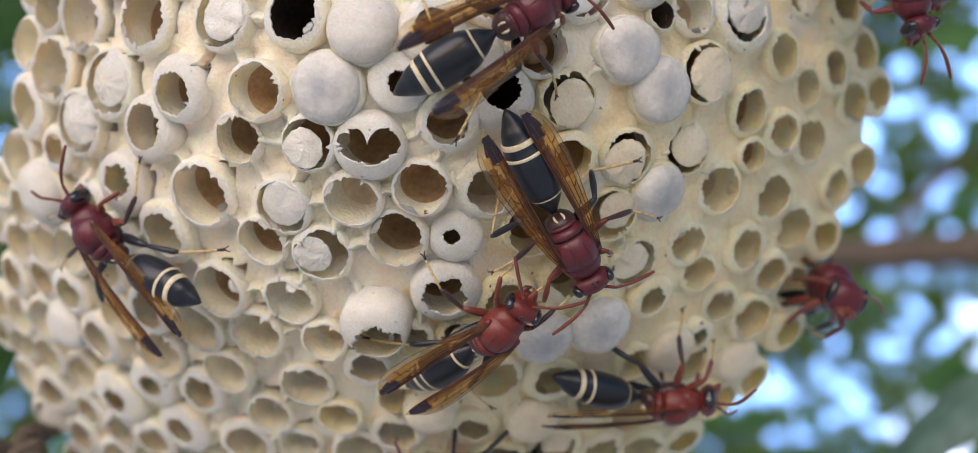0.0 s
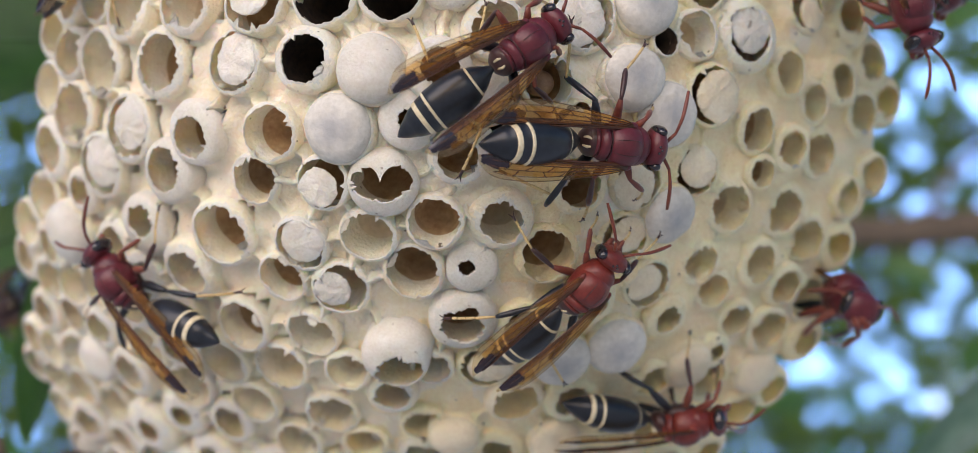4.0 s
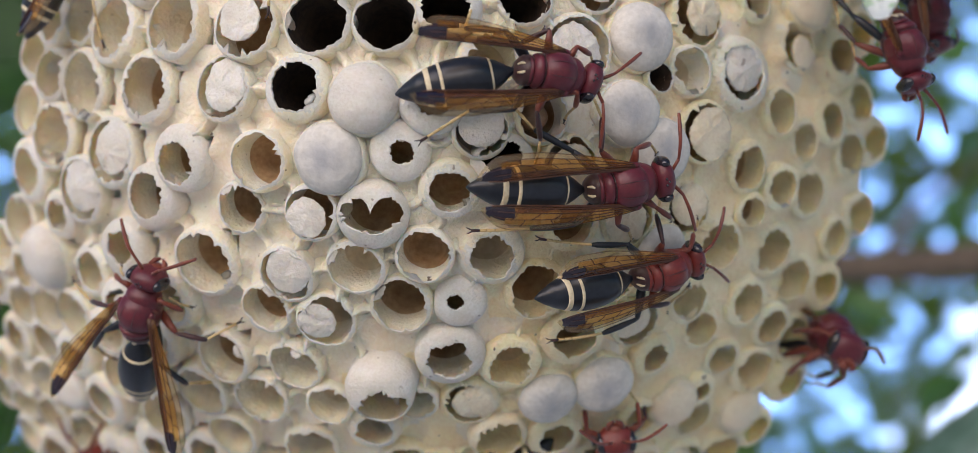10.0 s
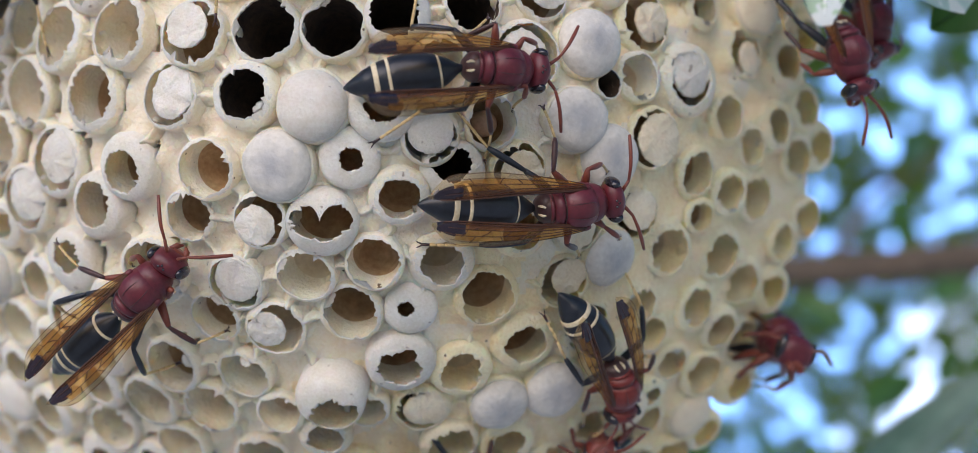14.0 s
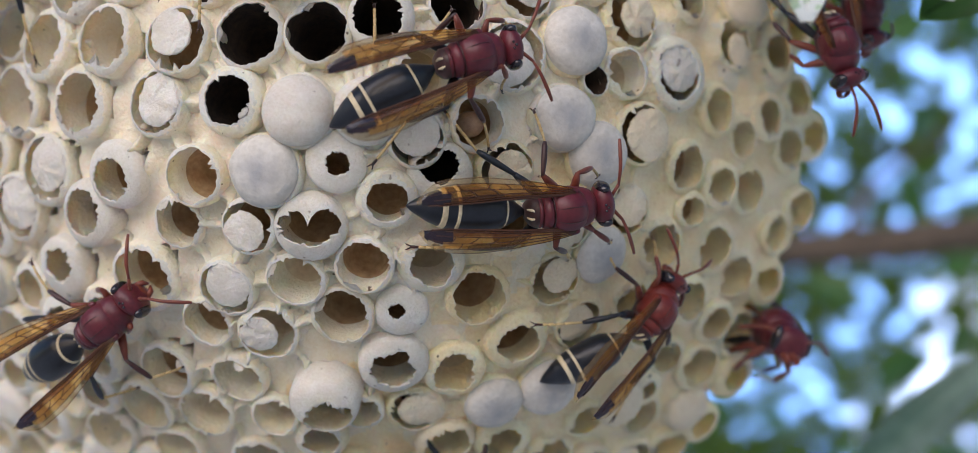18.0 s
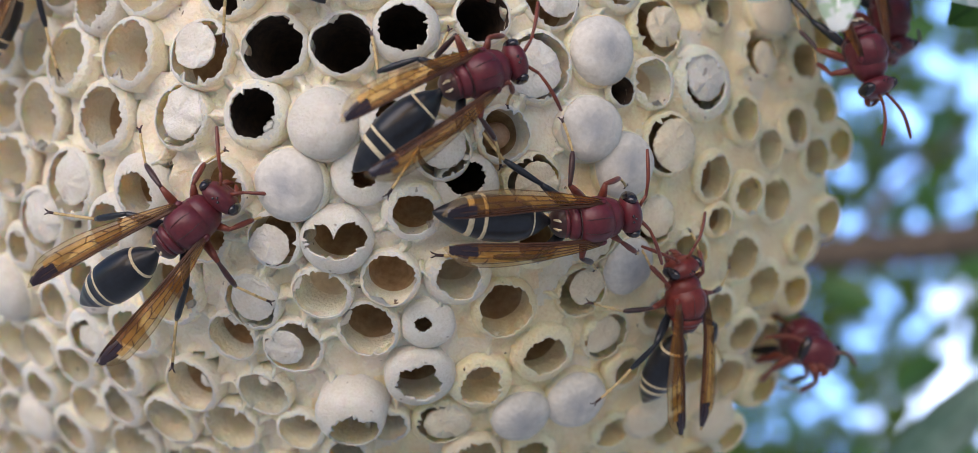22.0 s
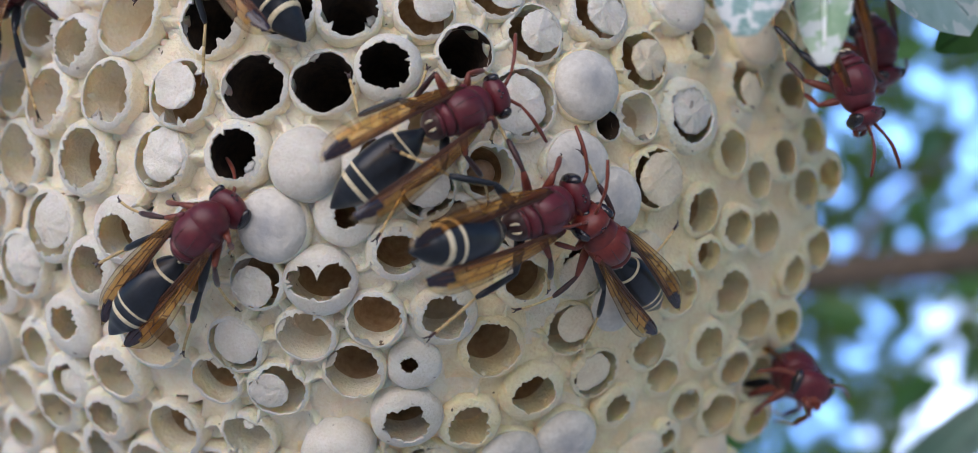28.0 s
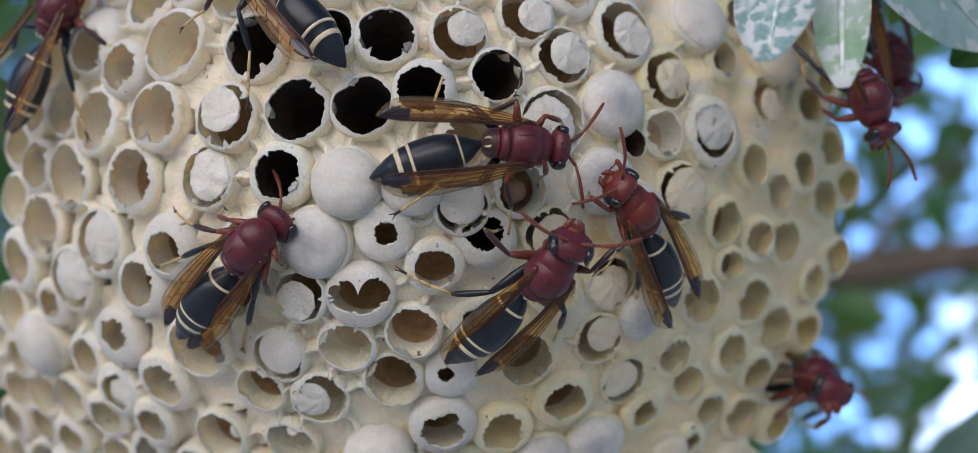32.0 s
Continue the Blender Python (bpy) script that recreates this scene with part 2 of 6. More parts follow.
def glared(m, start, end):
    """White glare painted into a leaf's colour, from its base towards the tip, with a streaked border."""
    nodes, links = m.node_tree.nodes, m.node_tree.links
    b = nodes["Principled BSDF"]
    place, axes, streak, sum_node, level, mix = (nodes.new("ShaderNode" + k) for k in ("TexCoord", "SeparateXYZ", "TexNoise", "Math", "MapRange", "MixRGB"))
    squeeze = nodes.new("ShaderNodeVectorMath")
    squeeze.operation, squeeze.inputs[1].default_value = "MULTIPLY", (0.25, 1, 1)
    streak.inputs["Scale"].default_value, streak.inputs["Detail"].default_value = 1100, 5
    links.new(place.outputs["Object"], axes.inputs[0])
    links.new(place.outputs["Object"], squeeze.inputs[0])
    links.new(squeeze.outputs[0], streak.inputs["Vector"])
    sum_node.operation, sum_node.inputs[1].default_value = "MULTIPLY_ADD", 0.009
    links.new(streak.outputs["Fac"], sum_node.inputs[0])
    links.new(axes.outputs["X"], sum_node.inputs[2])
    level.inputs["From Min"].default_value, level.inputs["From Max"].default_value = start, end
    level.inputs["To Min"].default_value, level.inputs["To Max"].default_value = 1.0, 0.0
    links.new(sum_node.outputs[0], level.inputs["Value"])
    links.new(level.outputs[0], mix.inputs["Fac"])
    links.new(b.inputs["Base Color"].links[0].from_socket, mix.inputs["Color1"])
    mix.inputs["Color2"].default_value = (0.95, 0.97, 0.96, 1)
    links.new(mix.outputs[0], b.inputs["Base Color"])


# sunlit glare painted on the two leaves before the comb
glared(GLARE_LEAF, 0.0175, 0.0198)
glared(PALE_LEAF, 0.0115, 0.0205)


def thin(m, colour, share):
    """Light shines through a leaf."""
    nodes, links = m.node_tree.nodes, m.node_tree.links
    glow, mix = nodes.new("ShaderNodeBsdfTranslucent"), nodes.new("ShaderNodeMixShader")
    glow.inputs[0].default_value, mix.inputs[0].default_value = (*colour, 1), share
    links.new(nodes["Principled BSDF"].outputs[0], mix.inputs[1])
    links.new(glow.outputs[0], mix.inputs[2])
    links.new(mix.outputs[0], nodes["Material Output"].inputs["Surface"])


FAR_LEAF = grained("sunlit_leaf", (0.05, 0.11, 0.02), (0.12, 0.20, 0.04), 9, 0.0, 0.0004, 0.75)
thin(LEAF, (0.16, 0.34, 0.04), 0.35)
thin(FAR_LEAF, (0.40, 0.56, 0.10), 0.45)
BARK = grained("twig_bark", (0.06, 0.045, 0.033), (0.16, 0.12, 0.085), 120, 0.8, 0.001, 0.85)
BOUNCE_GROUND = grained("bounce_ground", (0.60, 0.54, 0.44), (0.80, 0.74, 0.63), 3, 0.6, 0.02, 0.9)


# ---------------------------------------------------------------- mesh helpers
def mesh_object(name, bm, mats, smooth=True):
    me = bpy.data.meshes.new(name)
    bm.normal_update()
    bm.to_mesh(me)
    bm.free()
    for m in mats if isinstance(mats, (list, tuple)) else [mats]:
        me.materials.append(m)
    if smooth:
        me.polygons.foreach_set("use_smooth", [True] * len(me.polygons))
    return new(name, me)


def part(name, bm, mats, parent, label="", smooth=True):
    ob = mesh_object(name, bm, mats, smooth)
    ob.parent = parent
    if label:
        ob["label"] = label
    return ob


def rings(bm, rows, close_start=False, close_end=False, slots=None):
    """Faces between rows of points (each row closed); slots: the material slot of each strip."""
    made = [[bm.verts.new(p) for p in row] for row in rows]
    for k, (a, b) in enumerate(zip(made, made[1:])):
        n = len(a)
        for i in range(n):
            f = bm.faces.new((a[i], a[(i + 1) % n], b[(i + 1) % n], b[i]))
            if slots:
                f.material_index = slots[k]
    for row, wanted, last in ((made[0], close_start, 0), (made[-1], close_end, -1)):
        if wanted:
            mid = bm.verts.new(sum((v.co for v in row), Vector()) / len(row))
            for i in range(len(row)):
                pair = (row[(i + 1) % len(row)], row[i]) if last == 0 else (row[i], row[(i + 1) % len(row)])
                f = bm.faces.new((*pair, mid))
                if slots:
                    f.material_index = slots[last]
    return made


def loft(sections, seg=20, power=2.0):
    """A closed body along x: sections of x, z, half width, half height, in millimetres."""
    bm = bmesh.new()
    rows = []
    for x, z, w, h in sections:
        row = []
        for i in range(seg):
            a = 2 * math.pi * i / seg
            c, s = math.cos(a), math.sin(a)
            row.append(Vector((x, w * math.copysign(abs(c) ** (2 / power), c), z + h * math.copysign(abs(s) ** (2 / power), s))) * MM)
        rows.append(row)
    rings(bm, rows, True, True)
    return bm


def tube(points, radii, seg=8, bm=None, steps=1):
    """A round tube through points in millimetres."""
    bm = bm or bmesh.new()
    pts = [Vector(p) for p in points]
    rad = list(radii)
    if steps > 1:
        fine, thick = [], []
        for k in range(len(pts) - 1):
            a, b, c, d = pts[max(k - 1, 0)], pts[k], pts[k + 1], pts[min(k + 2, len(pts) - 1)]
            for s in range(steps):
                u = s / steps
                fine.append(0.5 * (2 * b + (c - a) * u + (2 * a - 5 * b + 4 * c - d) * u * u + (3 * b - a - 3 * c + d) * u ** 3))
                thick.append(rad[k] * (1 - u) + rad[k + 1] * u)
        pts, rad = fine + [pts[-1]], thick + [rad[-1]]
    rows = []
    for k, p in enumerate(pts):
        way = (pts[min(k + 1, len(pts) - 1)] - pts[max(k - 1, 0)]).normalized()
        side = way.orthogonal().normalized() if k == 0 else (side - way * side.dot(way)).normalized()
        over = way.cross(side)
        rows.append([(p + rad[k] * (math.cos(2 * math.pi * i / seg) * side + math.sin(2 * math.pi * i / seg) * over)) * MM for i in range(seg)])
    rings(bm, rows, True, True)
    return bm


def ball(x, y, z, rx, ry, rz, seg=14):
    bm = bmesh.new()
    bmesh.ops.create_uvsphere(bm, u_segments=seg, v_segments=seg // 2 + 2, radius=1)
    for v in bm.verts:
        v.co = Vector((x + v.co.x * rx, y + v.co.y * ry, z + v.co.z * rz)) * MM
    return bm


# ---------------------------------------------------------------- the comb's face
def comb_face(x, z):
    """Depth of the comb's bulging face, in millimetres."""
    q = ((x + 10.7) * 0.0431) ** 2 + ((z - 6.6) * 0.041) ** 2
    return -11.7 + 60 * (math.sqrt(1 + q / 3) - 1)


def comb_normal(x, z):
    d = 0.5
    return Vector(((comb_face(x + d, z) - comb_face(x - d, z)) / (2 * d), -1, (comb_face(x, z + d) - comb_face(x, z - d)) / (2 * d))).normalized()


def comb_pose(x, z, sunk=0.0, lean=0.85):
    """Pose on the comb at x, z (millimetres): z axis out of the comb, x axis to the east, y axis up."""
    n = (comb_normal(x, z) * lean + Vector((0, -1, 0)) * (1 - lean)).normalized()
    right = Vector((1, 0, 0))
    right = (right - n * right.dot(n)).normalized()
    up = n.cross(right)
    at = (Vector((x, comb_face(x, z), z)) - n * sunk) * MM
    return Matrix(((right.x, up.x, n.x, at.x), (right.y, up.y, n.y, at.y), (right.z, up.z, n.z, at.z), (0, 0, 0, 1)))


MIDDLE = (-8.0, -3.0)
RIM = [48.5, 50, 53.5, 55.5, 50, 48, 46, 46, 46, 48, 48, 48, 49, 56, 65, 65, 59, 52, 48, 46, 44, 43.5, 43.5, 44]


def rim_reach(angle):
    """The comb's outline: distance from its middle in a direction, in millimetres."""
    a = (angle / (2 * math.pi) * len(RIM)) % len(RIM)
    k = int(a)
    u = a - k
    u = u * u * (3 - 2 * u)
    return RIM[k] * (1 - u) + RIM[(k + 1) % len(RIM)] * u


def worn(x, z):
    """How far the cells' rims have sunk into the paper: 0 in the north-west, 1 in the south-east."""
    return 1 / (1 + math.exp(-(x - 0.6 * z - 6) / 6))


nest = new("wasp_nest")
nest.matrix_world = TILT
tagged(nest, "cream paper wasp nest with open and silk-capped cells", "wasp nest")

SEG = 64


def ragged(amount, rough, rnd, seg=SEG):
    """A closed ring of uneven radii round 1."""
    lobes = [(k, rnd.uniform(-1, 1) / k ** 0.8, rnd.uniform(0, 6.28)) for k in range(2, 8)]
    out, last = [], 0.0
    for i in range(seg):
        a = 2 * math.pi * i / seg
        last = 0.55 * last + rnd.uniform(-1, 1)
        out.append(1 + amount * (sum(w * math.sin(k * a + p) for k, w, p in lobes) * 0.6 + last * rough))
    return out


CELL_SPOTS = []
TURN = [2 * math.pi * i / SEG for i in range(SEG)]


def cell(x, z, r, kind, h=0.72, hx=0.0, hy=0.0, d="s", b=0.4, j=0.06, c=0.7, g=0, l=1.0, w=0, v=0):
    """One cell of the comb at x, z with outer radius r (millimetres). Kinds: o open, c capped, t torn cap, r cap sunk in the mouth.
    h: the mouth's width; hx, hy: where the tear or the sunk cap lies; d: the floor; b: the cap's bulge; j: raggedness; l: length."""
    rnd = random.Random(int(x * 131 + z * 977))
    r *= 1.09
    h *= 1.03
    CELL_SPOTS.append((x, z, r))
    if kind == "r" and d == "k":
        d = "b"
    sunken = worn(x, z)
    # more cells take the yellower paper towards the south-east
    yellowish = sunken > rnd.uniform(0.15, 0.85)
    if kind == "o" and d != "k":
        h *= 1 - 0.13 * sunken
    place = comb_pose(x, z, rnd.uniform(-0.3, 0.3)) @ pose(0, 0, 0, rnd.uniform(-5, 5), rnd.uniform(-5, 5))
    oval = ragged(0.05 + 0.03 * sunken, 0.04, rnd)
    long = (l - 1) * r
    depth = {"s": 1.7, "b": 2.0, "k": 3.0, "g": 1.2}[d] * r
    arch = (b + 0.12 if kind == "t" else 0.34) * r  # height of the shoulder that closes in over the mouth
    if kind in "or":
        h = min(h * 1.06, 0.87)
        bite, wide = rnd.uniform(0, 6.28), rnd.uniform(0.15, 0.4)
        nick = rnd.uniform(-0.22, 0.16) if kind == "o" else 0.0
        edge = []
        for a, q in zip(TURN, ragged(j + 0.05 + 0.07 * sunken, 0.22, rnd)):
            off = (a - bite + math.pi) % (2 * math.pi) - math.pi
            q += nick * math.exp(-(off / wide) ** 2)
            tooth = rnd.uniform(-0.22, -0.08) if rnd.random() < 0.03 else rnd.uniform(-0.022, 0.022)
            edge.append(Vector((math.cos(a), math.sin(a))) * min(h * r * (q + tooth), 0.9 * r))
    elif kind == "t":
        edge = []
        for a, q in zip(TURN, ragged(j, 0.3, rnd)):
            radius = h * 1.12 * r * min(max(q, 0.45), 1.5) * (1 + rnd.uniform(-0.05, 0.05) - (0.15 if rnd.random() < 0.06 else 0.0))
            if w:
                radius *= 1.15 - 0.95 * math.exp(-((a - math.pi / 2) / 0.22) ** 2)
            p = Vector((hx * r + math.cos(a) * radius * (1.25 if w else 1.0), hy * r + math.sin(a) * radius * (0.75 if w else 1.0)))
            edge.append(p if p.length < 0.88 * r else p * (0.88 * r / p.length))

    def row(radius, height, ring=oval):
        return [Vector((math.cos(a) * radius * q, math.sin(a) * radius * q, height)) * MM for a, q in zip(TURN, ring)]

    def shoulder(p, low=0.0):
        far = min(p.length / (r * 1.02), 1.0)
        return Vector((p.x, p.y, arch * math.sqrt(1 - far * far) - 0.25 * r + long - low)) * MM

    skirt = [row(r * 0.90, -1.5 * r), row(r * 0.95, -1.0 * r), row(r * 0.985, -0.6 * r), row(r * 1.0, -0.25 * r + long)]
    bm = bmesh.new()
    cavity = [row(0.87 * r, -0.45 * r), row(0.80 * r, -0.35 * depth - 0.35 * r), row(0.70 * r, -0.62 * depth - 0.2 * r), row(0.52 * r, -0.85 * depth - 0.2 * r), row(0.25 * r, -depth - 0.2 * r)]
    if kind == "c":
        cavity = []
        rings(bm, skirt + [row(r * 0.98, -0.08 * r), row(r * 0.93, -0.02 * r), row(r * 0.86, -0.1 * r), row(r * 0.8, -0.5 * r)], False, True)
        mats = [YELLOW_PAPER if yellowish else PAPER]
    else:
        brim = [Vector((math.cos(a), math.sin(a))) * r * 0.99 * q for a, q in zip(TURN, oval)]
        sheet = []
        for u in (0.12, 0.32, 0.56, 0.80, 0.93, 1.0):
            fray = 0.05 * r if u == 1.0 else 0.006 * r
            sheet.append([shoulder(p, rnd.uniform(-fray, fray)) for p in (pb.lerp(pe, u) for pb, pe in zip(brim, edge))])
        under = [[shoulder(p, 0.085 * r) for p in (pb.lerp(pe, u) for pb, pe in zip(brim, edge))] for u in (0.985, 0.6)]
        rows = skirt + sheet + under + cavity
        # floor colour climbs the walls; for k it paints a deep cell's shade
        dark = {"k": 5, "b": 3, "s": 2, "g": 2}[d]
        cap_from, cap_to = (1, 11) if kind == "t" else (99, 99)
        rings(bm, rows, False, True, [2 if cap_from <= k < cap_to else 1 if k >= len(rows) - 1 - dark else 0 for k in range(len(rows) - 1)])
        # whitish silk left along the lip, with an uneven border
        bm.faces.ensure_lookup_table()
        if kind != "t":
            white = 4.6 + 5 * sunken + rnd.uniform(-0.6, 0.6)
            for i in range(SEG):
                band = noise.noise(Vector((math.cos(TURN[i]) * 1.5, math.sin(TURN[i]) * 1.5, x + z))) + rnd.uniform(-0.15, 0.15)
                for k in range(4, 11):
                    if k >= white - 4 * band:
                        bm.faces[k * SEG + i].material_index = 2
        mats = [YELLOW_PAPER if yellowish else PAPER, FLOORS[d], YELLOW_SILK if yellowish else SILK]
    ob = part("cell", bm, mats, nest)
    ob.matrix_local = place
    if kind == "o" and rnd.random() < 0.75 - 0.5 * sunken:
        # a torn flake of dry paper left standing on the lip
        flake = bmesh.new()
        first, wide, curl = rnd.randrange(SEG), rnd.randint(4, 8), rnd.uniform(-0.15, 0.3)
        strip = []
        for k, reach in enumerate((1.03, 0.93, 0.84, 0.77)):
            tear = 1 + (0.10 if k else 0.0) * rnd.uniform(-1, 1)
            strip.append([flake.verts.new(shoulder(edge[(first + i) % SEG] * (1 - (1 - reach) * tear * (1 - abs(2 * i / wide - 1) ** 2 * 0.7) * rnd.uniform(0.75, 1.25)), -0.02 * r - curl * (1.03 - reach) * r)) for i in range(wide + 1)])
        for a, b in zip(strip, strip[1:]):
            for i in range(wide):
                flake.faces.new((a[i], a[i + 1], b[i + 1], b[i]))
        bmesh.ops.solidify(flake, geom=flake.faces[:], thickness=0.035 * MM)
        part("flake", flake, SILK, ob, "torn whitish paper flake")
    if v:
        part("larva", ball(0, -0.05 * r, -0.95 * r, 0.5 * r, 0.46 * r, 0.42 * r, 18), LARVA, ob, "brown larva head deep in its cell")
    if kind == "c":
        cap = bmesh.new()
        steps = [(1.0, -0.25), (0.99, 0.0), (0.95, 0.28), (0.86, 0.54), (0.71, 0.75), (0.50, 0.91), (0.24, 0.985)]
        wob = ragged(0.045, 0.06, rnd)
        tilt = [rnd.uniform(-0.05, 0.05) for _ in range(2)]
        dome = [row(0.94 * r * k, r * b * 1.05 * q, wob) for k, q in steps]
        for ring in dome:
            for v in ring:
                v.z += v.x * tilt[0] + v.y * tilt[1] + 0.05 * r * MM * noise.noise(Vector((v.x, v.y, x * MM)) * 700)
        rings(cap, dome, False, True)
        part("cap", cap, GREY_SILK if g else YELLOW_SILK if yellowish else SILK, ob, "grey-white spun silk dome" if g else "white spun silk dome")
    elif kind == "r":
        # a silk lid that still hangs on one side of the mouth, with a torn gap on the other
        cap = bmesh.new()
        size = min(c * 1.12, 0.86) * h * r
        way = Vector((hx, hy)) if hx or hy else Vector((math.cos(x * 9), math.sin(x * 9)))
        mid = way.normalized() * max(0.04 * r, h * r * 1.02 - size)
        rim, hung = [], []
        for a, p, e in zip(TURN, edge, ragged(0.10, 0.3, rnd)):
            way = Vector((math.cos(a), math.sin(a)))
            far = way.dot(mid)
            reach = (far + math.sqrt(max(far * far - mid.length_squared + size * size, 0.0))) * e
            hold = reach > p.length - 0.05 * r
            rim.append(way * (p.length + 0.05 * r if hold else reach))
            hung.append(-0.02 * r if hold else 0.07 * r)
        for _ in range(2):  # ease from hung to loose
            hung = [(hung[i - 1] + 2 * hung[i] + hung[(i + 1) % SEG]) / 4 for i in range(SEG)]
            rim = [rim[i] * ((rim[i - 1].length + 2 * rim[i].length + rim[(i + 1) % SEG].length) / (4 * rim[i].length)) for i in range(SEG)]
        rim = [p * (1 + rnd.uniform(-0.035, 0.035)) for p in rim]
        sag = rnd.uniform(0.02, 0.16) * r

        def lid(p, low):
            q = shoulder(p, low) / MM
            far = min(p.length / (0.85 * r), 1.0)
            q.z = min(q.z, -0.02 * r + long - low + sag * (0.9 * (1 - far * far) - 0.6))
            return q * MM

        rows = [[lid(p * 0.97, d + 0.07 * r) for p, d in zip(rim, hung)]]
        for k in (1.0, 0.96, 0.82, 0.62, 0.40, 0.18):
            rows.append([lid(p * k, d * k ** 3 + 0.06 * r * noise.noise(Vector((p.x * k, p.y * k, x)) * 1.3) + 0.03 * r * noise.noise(Vector((p.x * k, p.y * k, z)) * 3.1)) for p, d in zip(rim, hung)])
        rings(cap, rows, False, True)
        part("cap", cap, YELLOW_SILK if yellowish else SILK, ob, "torn silk lid hanging in the cell mouth")


KNOWN, TAKEN = [], []


def known(x, z, r, kind, **more):
    KNOWN.append([x, z, r, kind, more])


known(-40.7, 20.5, 3.41, "t", hx=-0.05, hy=-0.35, h=0.5, d="s")
known(-31.0, 19.1, 3.45, "o", h=0.78, d="s")
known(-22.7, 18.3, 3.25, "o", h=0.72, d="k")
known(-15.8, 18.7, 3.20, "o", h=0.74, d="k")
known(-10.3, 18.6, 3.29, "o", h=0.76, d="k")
known(-3.8, 18.7, 3.31, "r", h=0.74, hx=0.12, hy=0.12, c=0.62, d="b")
known(2.2, 20.7, 3.28, "r", h=0.72, hx=0.15, hy=0.0, c=0.6, d="k")
known(5.7, 17.0, 3.40, "r", h=0.76, hx=0.2, hy=0.1, c=0.68, d="k")
known(11.6, 19.7, 3.29, "r", h=0.72, hx=0.2, hy=-0.02, c=0.66, d="k")
known(19.5, 21.7, 3.41, "c", b=0.25)
known(-40.0, 12.4, 3.34, "o", h=0.72, d="s")
known(-32.7, 12.3, 3.19, "o", h=0.74, d="s", j=0.12)
known(-25.0, 11.8, 3.45, "r", h=0.8, hx=-0.2, hy=0.22, c=0.66, d="b")
known(-18.4, 12.2, 3.16, "o", h=0.74, d="k")
known(-12.4, 12.4, 3.14, "o", h=0.8, d="k")
known(-6.9, 13.6, 3.04, "t", hx=-0.1, hy=-0.05, h=0.62, d="k", j=0.15)
known(-0.4, 15.0, 3.09, "o", h=0.72, d="k")
known(4.6, 10.8, 3.24, "r", h=0.78, hx=0, hy=0, c=0.78, d="s")
known(10.1, 12.5, 3.33, "c", b=0.5, g=1)
known(16.0, 15.2, 3.11, "r", h=0.74, hx=0.12, hy=0.05, c=0.66, d="k")
known(22.3, 17.7, 2.88, "o", h=0.55, d="b")
known(28.3, 18.7, 3.14, "c", b=0.3)
known(27.8, 14.1, 3.36, "r", h=0.7, hx=0.15, hy=-0.1, c=0.62, d="s")
known(33.1, 13.8, 3.09, "o", h=0.6, d="s")
known(-44.0, 7.1, 3.43, "o", h=0.76, d="g")
known(-35.8, 6.6, 3.36, "o", h=0.68, d="b", j=0.09)
known(-27.3, 6.3, 3.37, "r", h=0.78, hx=0.2, hy=0.12, c=0.76, d="s")
known(-20.0, 6.4, 3.00, "o", h=0.62, d="k", j=0.1)
known(-13.9, 5.5, 3.24, "c", b=0.5)
known(-7.9, 5.5, 3.07, "t", hx=0, hy=0.1, h=0.48, d="b", b=0.35, j=0.15)
known(-3.8, 3.3, 3.10, "r", h=0.74, hx=0, hy=0.05, c=0.8, d="g")
known(1.5, 4.7, 2.86, "o", h=0.76, d="b", j=0.12, v=1)
known(9.1, 5.5, 3.13, "c", b=0.38, g=1)
known(12.0, 9.0, 1.74, "o", h=0.8, d="k")
known(20.5, 10.4, 3.42, "r", h=0.62, hx=0.02, hy=0.05, c=0.9, d="b")
known(25.5, 7.1, 3.04, "o", h=0.66, d="s")
known(31.8, 6.9, 3.31, "o", h=0.5, d="s")
known(-48.2, 2.2, 3.45, "o", h=0.72, d="s")
known(-40.1, 0.5, 3.45, "r", h=0.74, hx=0.12, hy=0.1, c=0.72, d="s")
known(-31.6, -0.1, 3.29, "t", hx=-0.02, hy=-0.1, h=0.55, d="b", j=0.12, b=0.3)
known(-23.5, -0.1, 3.34, "o", h=0.74, d="b", j=0.08)
known(-16.9, 0.3, 3.27, "c", b=0.42, g=1)
known(-10.6, 1.1, 2.81, "t", hx=0.05, hy=-0.02, h=0.32, d="b", b=0.2, j=0.25)
known(-6.3, -2.1, 2.95, "o", h=0.52, d="b", j=0.14)
known(-1.7, 0.2, 2.96, "t", hx=-0.1, hy=0.3, h=0.5, d="k", j=0.2, b=0.3)
known(4.1, 0.6, 3.07, "r", h=0.76, hx=0, hy=0, c=0.85, d="g")
known(12.2, 2.3, 3.25, "c", b=0.38, g=1)
known(17.0, 4.3, 3.11, "r", h=0.74, hx=0.2, hy=-0.02, c=0.78, d="b")
known(22.0, 1.3, 3.09, "o", h=0.68, d="b")
known(9.8, -4.1, 2.93, "r", h=0.74, hx=-0.1, hy=-0.2, c=0.8, d="k")
known(15.8, -2.9, 2.91, "r", h=0.72, hx=0.08, hy=0.12, c=0.8, d="b")
known(22.5, -2.9, 2.19, "o", h=0.74, d="b")
known(28.8, 4.4, 2.90, "o", h=0.74, d="s")
known(29.7, -0.8, 3.06, "o", h=0.74, d="s")
